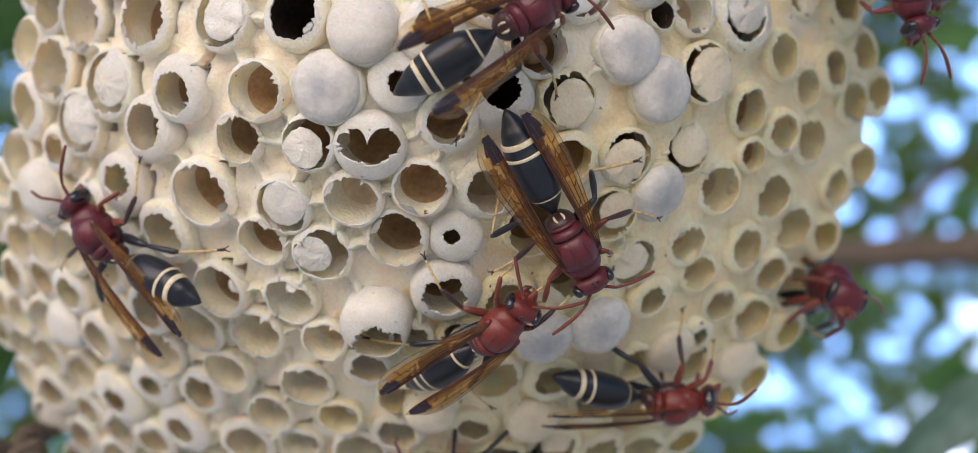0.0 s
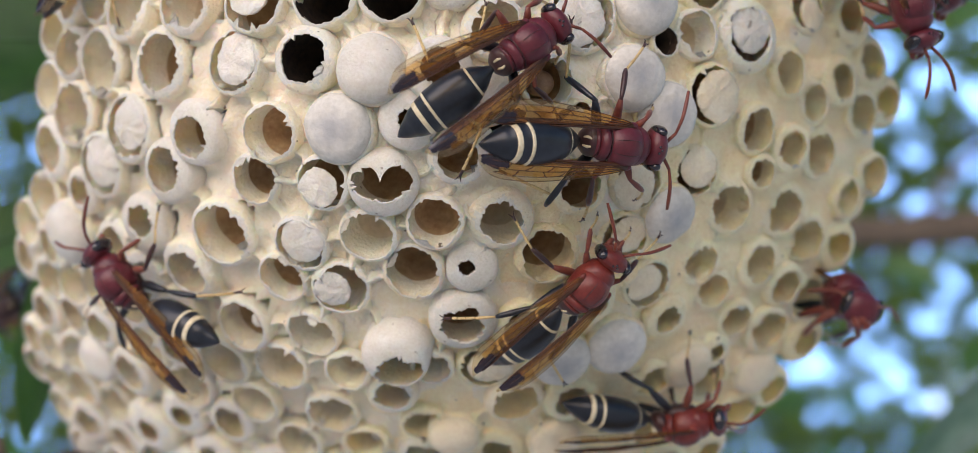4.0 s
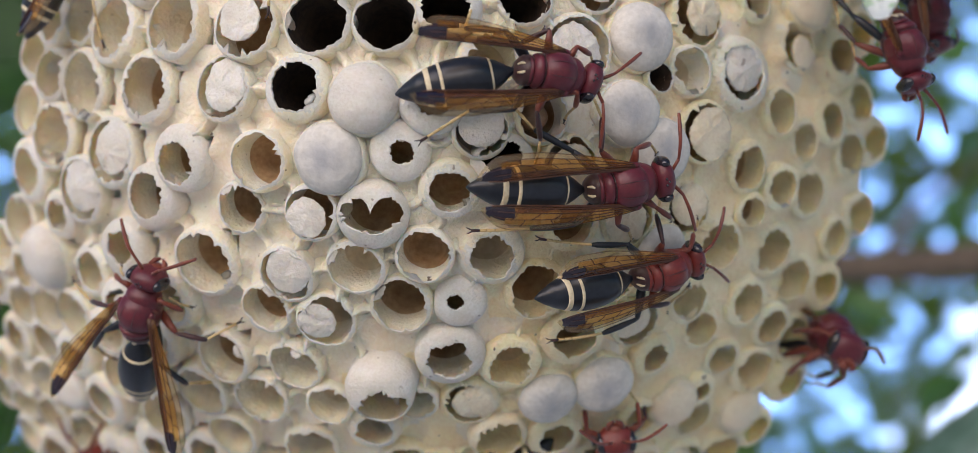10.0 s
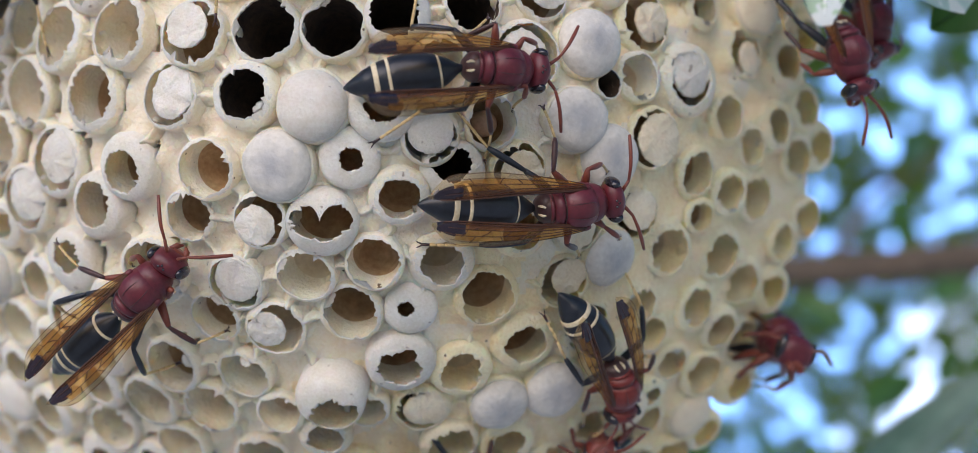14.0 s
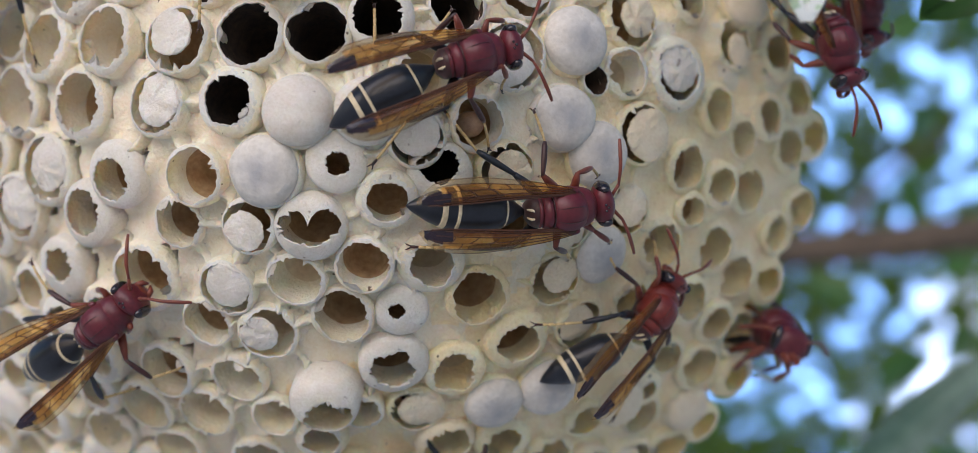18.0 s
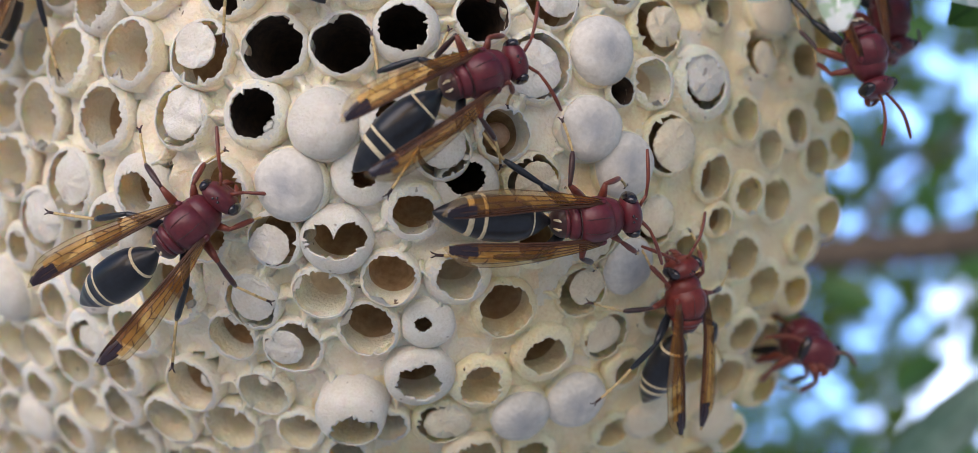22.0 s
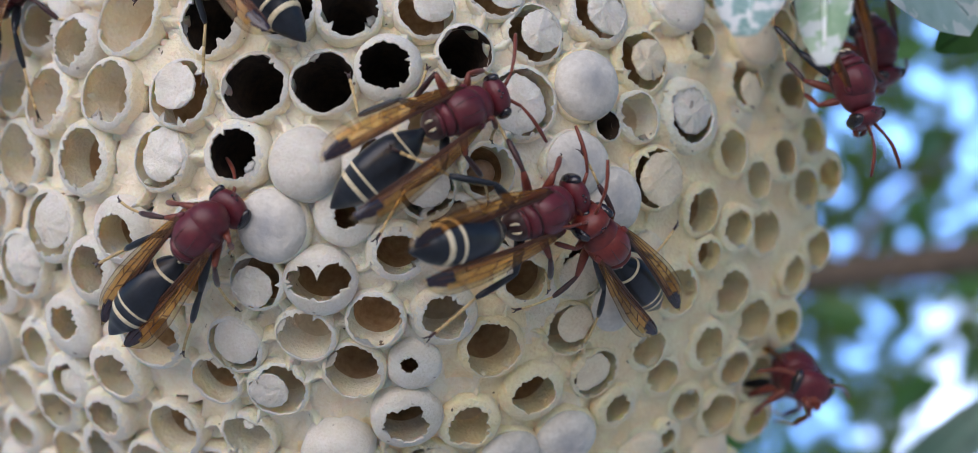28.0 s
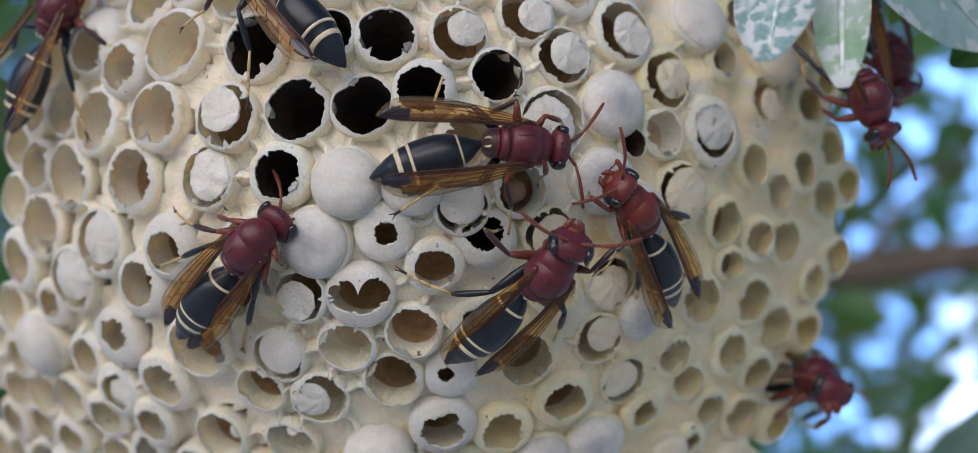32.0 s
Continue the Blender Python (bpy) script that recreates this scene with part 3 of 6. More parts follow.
known(34.8, 3.6, 3.03, "o", h=0.74, d="s")
known(36.6, -2.9, 2.96, "o", h=0.74, d="s")
known(33.4, -5.4, 2.77, "o", h=0.74, d="s")
known(13.1, -7.1, 3.01, "c", b=0.35, g=1)
known(8.8, -9.5, 2.97, "r", h=0.74, hx=0.1, hy=0.1, c=0.66, d="s")
known(19.6, -6.4, 3.12, "o", h=0.7, d="s")
known(25.7, -6.8, 2.88, "o", h=0.74, d="s")
known(16.8, -12.1, 2.89, "o", h=0.7, d="s")
known(11.4, -14.0, 3.07, "r", h=0.7, hx=-0.1, hy=0.1, c=0.7, d="s", j=0.15)
known(18.3, -14.8, 2.70, "o", h=0.7, d="s")
known(21.0, -18.1, 2.79, "o", h=0.6, d="s")
known(13.4, -17.4, 2.78, "o", h=0.5, d="s")
known(8.3, -19.9, 3.23, "c", b=0.36, g=1)
known(3.1, -21.3, 3.08, "c", b=0.36, g=1)
known(23.3, -12.2, 2.63, "o", h=0.74, d="s")
known(26.4, -14.8, 2.46, "o", h=0.74, d="s")
known(16.1, -22.7, 2.77, "c", b=0.3)
known(19.0, -21.5, 2.55, "o", h=0.4, d="s")
known(12.7, -24.3, 2.90, "o", h=0.6, d="s")
known(18.9, -24.9, 3.00, "o", h=0.62, d="s")
known(1.7, -10.9, 3.04, "o", h=0.78, d="b")
known(5.3, -15.2, 2.87, "o", h=0.66, d="b")
known(-2.5, -7.8, 2.94, "o", h=0.6, d="s", j=0.18)
known(-8.5, -7.9, 2.70, "o", h=0.72, d="b", j=0.12)
known(-10.6, -12.7, 3.31, "o", h=0.8, d="b", j=0.12)
known(-14.7, -9.4, 3.16, "o", h=0.8, d="s", j=0.04)
known(-21.2, -10.3, 3.34, "r", h=0.76, hx=0.12, hy=0.2, c=0.78, d="s")
known(-23.4, -13.7, 3.07, "o", h=0.72, d="b", j=0.15)
known(-17.5, -14.4, 3.15, "r", h=0.72, hx=-0.2, hy=-0.02, c=0.62, d="s", j=0.12)
known(-6.1, -17.2, 3.06, "t", hx=-0.02, hy=-0.02, h=0.52, d="b", b=0.3, j=0.25)
known(-5.2, -12.2, 2.54, "t", hx=-0.2, hy=0.1, h=0.26, d="b", b=0.15, j=0.3)
known(-12.5, -20.3, 3.45, "t", hx=0.18, hy=-0.3, h=0.6, d="s", b=0.5, j=0.2, l=1.5)
known(-9.4, -22.3, 2.59, "o", h=0.66, d="s", j=0.12)
known(-4.2, -22.3, 2.96, "r", h=0.7, hx=0.02, hy=0, c=0.8, d="s")
known(-28.3, -18.7, 3.22, "o", h=0.74, d="b", j=0.04)
known(-21.1, -19.4, 3.26, "o", h=0.78, d="s", j=0.06)
known(-24.8, -23.0, 3.25, "o", h=0.7, d="s", j=0.06)
known(-31.4, -23.0, 3.32, "o", h=0.76, d="s")
known(-17.7, -22.8, 2.72, "o", h=0.7, d="s", j=0.1)
known(-44.5, -26.1, 3.10, "o", h=0.6, d="s")
known(-28.6, -27.6, 3.02, "o", h=0.74, d="s")
known(-32.3, -30.6, 2.74, "o", h=0.6, d="b")
known(-20.0, -28.1, 3.32, "o", h=0.8, d="s")
known(-24.4, -32.1, 3.20, "o", h=0.7, d="s")
known(-16.8, -31.4, 2.76, "o", h=0.65, d="s")
known(-27.6, -36.1, 3.05, "o", h=0.65, d="s")
known(-38.6, -30.8, 2.95, "o", h=0.4, d="s")
known(-35.6, -35.8, 3.28, "o", h=0.45, d="s")
known(-21.5, -35.3, 2.86, "o", h=0.6, d="s")
known(-10.6, -28.9, 2.81, "o", h=0.62, d="s")
known(-7.6, -29.8, 2.71, "c", b=0.5)
known(-3.3, -31.9, 2.89, "o", h=0.5, d="s")
known(-52.2, -1.6, 3.45, "o", h=0.6, d="s")
known(-44.1, -3.3, 3.45, "r", h=0.74, hx=0.05, hy=0.1, c=0.8, d="s")
known(-35.1, -3.7, 3.45, "t", hx=-0.02, hy=0.05, h=0.58, d="b", b=0.3, j=0.08)
known(-25.4, -4.4, 2.95, "o", h=0.74, d="b", j=0.14)
known(-18.6, -4.5, 2.91, "r", h=0.74, hx=-0.15, hy=-0.2, c=0.7, d="b", j=0.1)
known(-13.0, -4.6, 3.31, "t", hx=0, hy=0.14, h=0.52, d="b", b=0.42, j=0.16, w=1)
known(-29.3, -9.6, 3.21, "o", h=0.76, d="b", j=0.04)
known(-38.8, -9.3, 3.02, "t", hx=0, hy=0.2, h=0.45, d="s", b=0.2, j=0.22)
known(-33.8, -13.5, 3.10, "o", h=0.62, d="s", j=0.1)
known(-49.8, -10.5, 3.45, "c", b=0.5)
known(-54.8, -34.9, 3.45, "o", h=0.5, d="s")
known(-43.7, -33.3, 3.45, "o", h=0.4, d="s")
known(-51.8, -40.4, 3.45, "o", h=0.5, d="s")
known(4.4, -4.5, 2.75, "o", h=0.6, d="b")

# neighbours share their walls: shrink cells that would run into one another, and keep their mouths as wide
ease = [1.0] * len(KNOWN)
for i, (x, z, r, kind, more) in enumerate(KNOWN):
    for x2, z2, r2, kind2, more2 in KNOWN[:i] + KNOWN[i + 1:]:
        apart = math.sqrt((x - x2) ** 2 + (z - z2) ** 2 + 0.8 * (comb_face(x, z) - comb_face(x2, z2)) ** 2)
        ease[i] = min(ease[i], max(0.93 if kind == "c" else 0.88 if kind == "t" else 0.78, 1.05 * apart / (1.09 * (r + r2))))
for (x, z, r, kind, more), small in zip(KNOWN, ease):
    if "h" in more and kind in "or":
        more["h"] = min(more["h"] / small, max(more["h"], 0.8))
    cell(x, z, r * small, kind, **more)
    TAKEN.append((x, z, r * 1.09))

# the remaining places of the comb, between and beyond the known cells
fill = random.Random(11)
spots_x, spots_z = [v.ravel() for v in np.meshgrid(np.arange(-75, 58, 0.8), np.arange(-70, 60, 0.8))]
off_x, off_z = spots_x - MIDDLE[0], spots_z - MIDDLE[1]
within = np.hypot(off_x, off_z) < np.array([rim_reach(math.atan2(b, a)) * 0.97 for a, b in zip(off_x, off_z)])
room = np.where(within, 9.0, -9.0)
spots_y = -11.7 + 60 * (np.sqrt(1 + (((spots_x + 10.7) * 0.0431) ** 2 + ((spots_z - 6.6) * 0.041) ** 2) / 3) - 1)


def free_room(now, a, b, q):
    return np.minimum(now, np.sqrt((spots_x - a) ** 2 + (spots_z - b) ** 2 + 0.8 * (spots_y - comb_face(a, b)) ** 2) - q)


for a, b, q in TAKEN:
    room = free_room(room, a, b, q)
for _ in range(320):
    best = int(np.argmax(room - 0.15 * np.hypot(off_x, off_z) / 50))
    if room[best] < 1.95:
        break
    x, z, r = float(spots_x[best]), float(spots_z[best]), min(2.75, float(room[best]) + 0.35)
    if room[best] > 4:  # open field: keep to the comb's spacing
        near = np.where((room > 2.45) & (room < 2.9))[0]
        if len(near):
            best = int(near[np.argmin(np.hypot(off_x[near], off_z[near]))])
            x, z, r = float(spots_x[best]), float(spots_z[best]), 2.75
    pick = fill.random()
    kind = "c" if pick < 0.03 else "r" if pick < 0.11 else "t" if pick < 0.24 else "o"
    cell(x, z, r, kind, h=fill.uniform(0.56, 0.82), d="s", b=fill.uniform(0.25, 0.45), j=0.15)
    room = free_room(room, x, z, r)

# pad of paper between and behind the cells, open under every cell
def pad_point(x, z, sunk):
    lump = 0.45 * noise.noise(Vector((x * 0.35, z * 0.35, 3.1))) + 0.5 * noise.noise(Vector((x * 0.8, z * 0.8, 7.7))) + 0.22 * noise.noise(Vector((x * 2.0, z * 2.0, 1.3)))
    return comb_pose(x, z, sunk + lump).translation


STEP = 0.62
bm = bmesh.new()
knots, flat = {}, {}


def pad_vert(i, k):
    if (i, k) not in knots:
        x, z = MIDDLE[0] + i * STEP, MIDDLE[1] + k * STEP
        clear = 9.0
        for a, b, q in 2 * [c for c in CELL_SPOTS if abs(x - c[0]) < 5 and abs(z - c[1]) < 5]:
            gap = math.hypot(x - a, z - b, comb_face(x, z) - comb_face(a, b))
            clear = min(clear, gap - 0.92 * q)
            if gap < 0.92 * q:
                x, z = a + (x - a) * 0.92 * q / max(gap, 0.01), b + (z - b) * 0.92 * q / max(gap, 0.01)
        flat[i, k] = x, z
        reach = math.hypot(i * STEP, k * STEP) / rim_reach(math.atan2(k, i))
        knots[i, k] = bm.verts.new(pad_point(x, z, 1.35 - 0.65 * worn(x, z) + (0.7 - 0.3 * worn(x, z)) * min(1.0, max(0.0, clear) / 0.9) + 5.0 * max(0.0, reach - 0.94) / 0.06))
    return knots[i, k]


for i in range(-96, 96):
    for k in range(-96, 96):
        x, z = (i + 0.5) * STEP, (k + 0.5) * STEP
        if math.hypot(x, z) > rim_reach(math.atan2(z, x)):
            continue
        x, z = x + MIDDLE[0], z + MIDDLE[1]
        near = [c for c in CELL_SPOTS if abs(x - c[0]) < 5 and abs(z - c[1]) < 5]
        if all((x - a) ** 2 + (z - b) ** 2 > (0.5 * q) ** 2 for a, b, q in near):
            four = [(i, k), (i + 1, k), (i + 1, k + 1), (i, k + 1)]
            corners = [pad_vert(*at) for at in four]
            keep = 0.78 - 0.5 * worn(x, z)
            if all(math.hypot(u - a, v - b) > keep * q for u, v in (flat[at] for at in four) for a, b, q in near):
                bm.faces.new(corners).material_index = int(worn(x, z) > 0.5 + 0.8 * noise.noise(Vector((x * 0.25, z * 0.25, 9.3))))
part("web", bm, [PAPER, YELLOW_PAPER], nest, "cream paper web between the cells")

# folds of paper that run from rim to rim
pleat = random.Random(5)
made = 0
for i, (x, z, r) in enumerate(CELL_SPOTS):
    for x2, z2, r2 in CELL_SPOTS[:i]:
        span = math.hypot(x - x2, z - z2, comb_face(x, z) - comb_face(x2, z2))
        gap = span - r - r2
        if not -0.5 < gap < 2.4 or made >= 290 or pleat.random() < 0.25:
            continue
        made += 1
        swing = pleat.uniform(-0.5, 0.5)
        u0, u1 = 0.90 * r / span, 1 - 0.90 * r2 / span
        side = Vector((z2 - z, 0, x - x2)).normalized()
        rows = []
        for k in range(7):
            u = u0 + (u1 - u0) * k / 6
            bow = math.sin(math.pi * k / 6)
            m = comb_pose(x + (x2 - x) * u + side.x * swing * bow, z + (z2 - z) * u + side.z * swing * bow, 0)
            out, mid = m.to_3x3().col[2], m.translation
            across = (side - out * side.dot(out)).normalized()
            top = -0.35 - (0.25 + 0.35 * max(gap, 0.0)) * bow + pleat.uniform(-0.08, 0.08)
            row = []
            for wide, low in ((-0.95, 1.15), (-0.42, 0.5), (-0.15, 0.06), (0.0, 0.0), (0.15, 0.06), (0.42, 0.5), (0.95, 1.15), (0.0, 1.6)):
                row.append(mid + (across * wide * (0.8 + 0.2 * bow) + out * (top - low)) * MM)
            rows.append(row)
        bm = bmesh.new()
        rings(bm, rows, True, True)
        part("fold", bm, YELLOW_PAPER if worn(x, z) > 0.5 else PAPER, nest)

bm = bmesh.new()
around = [2 * math.pi * i / 90 for i in range(90)]
shell = [[comb_pose(MIDDLE[0] + math.cos(a) * rim_reach(a) * k, MIDDLE[1] + math.sin(a) * rim_reach(a) * k, deep + 0.8 * noise.noise(Vector((a * 3, k * 9, 1)))).translation for a in around]
         for k, deep in ((0.99, 4.5), (1.02, 7.0), (1.0, 10.0), (0.93, 12.5), (0.8, 14.0), (0.6, 15.0), (0.35, 15.0), (0.12, 15.0))]
rings(bm, shell, False, True)
part("backing", bm, BACKING, nest, "thick brown and cream paper backing")


# ---------------------------------------------------------------- wasps
LEG_ROOTS = {"front": (1.5, 0.9, -1.2), "middle": (0.3, 1.1, -1.4), "hind": (-1.3, 1.0, -1.3)}
LEG_LENGTHS = {"front": (2.3, 2.2, 2.6), "middle": (3.0, 2.8, 3.6), "hind": (3.7, 3.6, 5.0)}
# a plain stance: knee, ankle and toe of each leg in the body's space, in millimetres
STANDING = {
    "left_front": [(3.0, 2.5, 0.2), (4.5, 3.2, -1.3), (6.2, 3.1, -3.2)],
    "left_middle": [(0.6, 3.9, -0.2), (0.5, 6.1, -1.6), (1.6, 8.9, -3.3)],
    "left_hind": [(-2.9, 3.9, 0.2), (-5.6, 5.4, -1.6), (-8.8, 8.6, -3.3)],
    "right_front": [(2.9, -2.6, 0.2), (4.7, -3.0, -1.3), (6.0, -3.6, -3.2)],
    "right_middle": [(0.2, -3.9, -0.2), (-0.3, -6.2, -1.6), (0.7, -9.0, -3.3)],
    "right_hind": [(-3.1, -3.8, 0.2), (-5.9, -5.2, -1.6), (-9.4, -8.1, -3.3)],
}
TUCKED = {
    "left_front": [(1.0, 2.2, -2.9), (-0.6, 2.0, -4.3), (-3.0, 1.4, -4.8)],
    "left_middle": [(-1.6, 2.6, -2.9), (-4.0, 2.6, -4.2), (-7.4, 2.0, -4.6)],
    "left_hind": [(-4.4, 2.2, -2.6), (-7.6, 2.6, -3.9), (-12.4, 2.0, -4.2)],
    "right_front": [(1.0, -2.2, -2.9), (-0.6, -2.0, -4.3), (-3.0, -1.4, -4.8)],
    "right_middle": [(-1.6, -2.6, -2.9), (-4.0, -2.6, -4.2), (-7.4, -2.0, -4.6)],
    "right_hind": [(-4.4, -2.2, -2.6), (-7.6, -2.6, -3.9), (-12.4, -2.0, -4.2)],
}
CLINGING = {
    "left_front": [(2.6, 2.2, -1.6), (3.6, 2.6, -3.4), (4.2, 1.8, -5.6)],
    "left_middle": [(0.5, 2.9, -2.6), (0.4, 3.6, -5.2), (1.0, 2.6, -8.4)],
    "left_hind": [(-2.9, 2.6, -2.4), (-5.6, 3.2, -4.2), (-8.6, 2.4, -7.4)],
    "right_front": [(2.6, -2.2, -1.6), (3.6, -2.6, -3.4), (4.2, -1.8, -5.6)],
    "right_middle": [(0.2, -2.9, -2.6), (0.0, -3.6, -5.2), (0.8, -2.6, -8.4)],
    "right_hind": [(-3.1, -2.5, -2.4), (-5.8, -3.0, -4.2), (-9.0, -2.4, -7.4)],
}
UPPER_STILL = {
    "left_front": [(2.3, 2.6, 0.1), (4.1, 2.4, -1.1), (5.3, 1.5, -3.3)],
    "left_middle": [(-0.2, 3.8, -0.1), (-1.9, 2.8, -2.2), (0.8, 4.8, -3.6)],
    "left_hind": [(-4.1, 3, 0.1), (-7, 3.3, -2), (-5.4, 7, -4.9)],
    "right_front": [(2.2, -1.5, 0.9), (2.9, -2.3, -1), (3, -3.1, -3.5)],
    "right_middle": [(-1, -3.4, 0.1), (0.1, -5.4, -1.5), (0.6, -7.8, -4.2)],
    "right_hind": [(-3.3, -3.6, 0.5), (-6.4, -3.7, -1.4), (-9.8, -6.4, -3.7)],
}
MIDDLE_TURNING = {
    "left_front": [(1.8, 2.2, 0.7), (2.8, 2.7, -1.2), (3.9, 3, -3.6)],
    "left_middle": [(-0.4, 3.6, 0.1), (0.5, 6, -1.1), (3, 8.1, -2.6)],
    "left_hind": [(-2.8, 3.3, 1.2), (-4.1, 4.6, -1.9), (-2.3, 9, -3.3)],
    "right_front": [(1.9, -3.1, -0.6), (3.6, -4.3, -1.3), (3.6, -5.4, -3.7)],
    "right_middle": [(-2, -2.4, 0.1), (-1, -4.8, -1.1), (-0.2, -6.9, -3.9)],
    "right_hind": [(-4.2, -2.6, 0.3), (-3.6, -5.4, -1.8), (-6.7, -2.3, -4.1)],
}
MIDDLE_STILL = {
    "left_front": [(1.6, 2.9, -0.1), (3.3, 2.9, -1.4), (4.6, 1.6, -3.3)],
    "left_middle": [(-1.5, 3.1, -0), (-0.9, 5.6, -1), (-0.9, 7.8, -3.9)],
    "left_hind": [(-3.9, 3.4, -0.1), (-6.7, 5.4, -1), (-8.8, 8.7, -4.1)],
    "right_front": [(3.2, -2.4, -0.6), (4.8, -3.7, -1.3), (5.8, -4.5, -3.6)],
    "right_middle": [(-0.7, -3.1, 0.6), (0.9, -4.2, -1.4), (2.2, -5.9, -4.3)],
    "right_hind": [(-4.3, -2.7, 0), (-7.7, -2.7, -1), (-12.4, -2.6, -2.9)],
}
MIDDLE_FEEDING = {
    "left_front": [(3.3, 2, -0.2), (4.5, 0.6, -1.3), (3.1, -1.3, -2.4)],
    "left_middle": [(0.5, 3.8, -0.1), (1, 6.3, -1.3), (-0.7, 4, -3.5)],
    "left_hind": [(-4.4, 2.6, -0.2), (-7.2, 4.8, -1), (-8.4, 9.3, -2.7)],
    "right_front": [(3.5, -1.4, -0.2), (1.9, -2.7, -0.8), (-0.2, -3.8, -2.1)],
    "right_middle": [(2.2, -2.7, 0.2), (4.5, -3.8, -1.2), (2.9, -5.8, -3.7)],
    "right_hind": [(-3.2, -3.7, 0.3), (-6.4, -5.2, -0.7), (-10.6, -7.1, -2.6)],
}
ROAMING_RISING = {
    "left_front": [(2.8, 2.5, -0.2), (4.6, 3.5, -0.9), (5.7, 2.7, -3.2)],
    "left_middle": [(-0.3, 3.9, -0.4), (-0.2, 6.6, -0.8), (0.9, 9.8, -2.2)],
    "left_hind": [(-4.4, 2.6, -0.2), (-7.5, 4.4, -0.8), (-11, 7.6, -2.2)],
    "right_front": [(3.5, 0, -0.5), (5.6, -0, -1), (6.4, -1.1, -3.2)],
    "right_middle": [(2.7, -2.1, 0.1), (4.9, -2.9, -1.5), (8, -3.8, -3.1)],
    "right_hind": [(-4.5, -2.2, -0), (-7.9, -3.2, -0.9), (-9.6, -7.7, -2.4)],
}
ROAMING_CROSSING = {
    "left_front": [(2.8, 1.7, 0.5), (4.3, 2.4, -0.9), (6.1, 2.8, -2.7)],
    "left_middle": [(-0.3, 3.2, 0.6), (0.2, 5.3, -1.1), (2.5, 5.9, -3.8)],
    "left_hind": [(-3.6, 3.7, -0.2), (-7.1, 4.4, -0.8), (-10.7, 4.7, -4.2)],
    "right_front": [(3.4, -1.2, 0), (5.3, -2, -0.8), (7.1, -2.9, -2.4)],
    "right_middle": [(-1.2, -3.4, -0.2), (1.4, -4.1, -0.8), (4.7, -3.7, -2.1)],
    "right_hind": [(-2.8, -4.1, 0), (-6.2, -5, -0.8), (-10.7, -5.3, -2.9)],
}
ROAMING_FEEDING = {
    "left_front": [(3, 2.4, -0.2), (4.9, 2.7, -1.3), (3.3, 1.9, -3.1)],
    "left_middle": [(-0.4, 3, 0.8), (-2.4, 3.3, -1), (-4.8, 5.4, -2.9)],
    "left_hind": [(-4.6, 2.2, -0.1), (-7.8, 3.8, -0.6), (-12.1, 5.1, -2.7)],
    "right_front": [(3.6, -0.9, -0.2), (5.3, -1.5, -1.4), (3.4, -1.5, -3.1)],
    "right_middle": [(2.8, -0.6, 0.1), (2.5, -1.4, -2.5), (0, -2.8, -4.8)],
    "right_hind": [(-4.1, -3.4, -0.7), (-7.2, -5.1, -1), (-9.7, -8.5, -3.8)],
}
WESTERN_EDGE = {
    "left_front": [(3.4, 1.9, -0.5), (4.5, 3.8, -0.7), (5.3, 6.2, -1.5)],
    "left_middle": [(1, 3.9, -0.4), (1.2, 6.6, -0.7), (1.2, 10.1, -1.7)],
    "left_hind": [(-2.3, 4.4, -0.1), (-4.1, 7.3, -1.1), (-7, 9.6, -4.5)],
    "right_front": [(1.9, -2.9, -0.1), (1.6, -4.7, -1.2), (1.8, -2.4, -2.3)],
    "right_middle": [(-0.9, -3.7, -0.3), (0.2, -6.1, -1.2), (2.7, -8.2, -2.8)],
    "right_hind": [(-3.7, -3.7, -0.6), (-6.2, -6.3, -0.8), (-8.9, -10.4, -1.8)],
}
WESTERN_MIDDLE = {
    "left_front": [(2.4, 2.3, 0.4), (0.9, 2.8, -1.2), (-0.5, 2.8, -3.4)],
    "left_middle": [(-1.5, 3.1, 0), (-2.9, 5.4, -0.6), (-3.5, 8.7, -1.9)],
    "left_hind": [(-4, 3.3, -0.4), (-7.2, 4.9, -1), (-9.2, 3.5, -5.3)],
    "right_front": [(2.6, -1.9, 0.6), (1.1, -1.8, -1), (-0.5, -1.5, -3.1)],
    "right_middle": [(-0.4, -3.8, -0.2), (-0.1, -6.4, -1.3), (1.5, -7.2, -4.4)],
    "right_hind": [(-4.1, -3, 0.2), (-6.1, -5, -1.9), (-5.3, -6.1, -6.8)],
}
WESTERN_CELL = {
    "left_front": [(0.4, 2.8, -0.5), (-1.2, 4, -1.3), (-2.4, 4.5, -3.5)],
    "left_middle": [(-1.7, 3.1, -0.4), (-3.6, 5.1, -0.7), (-5.7, 7.7, -2.1)],
    "left_hind": [(-4.2, 3.1, -0.6), (-7.6, 4.3, -0.7), (-12.3, 5.9, -1.5)],
    "right_front": [(2.3, -2.4, 0.4), (0.7, -2.6, -1.1), (-1.4, -2.4, -2.7)],
    "right_middle": [(-0.2, -2.9, 0.9), (-2.6, -3.8, -0.4), (-4.7, -5.9, -2.4)],
    "right_hind": [(-4.3, -3, -0.3), (-7.7, -3.9, -0.7), (-12.5, -4.8, -2)],
}


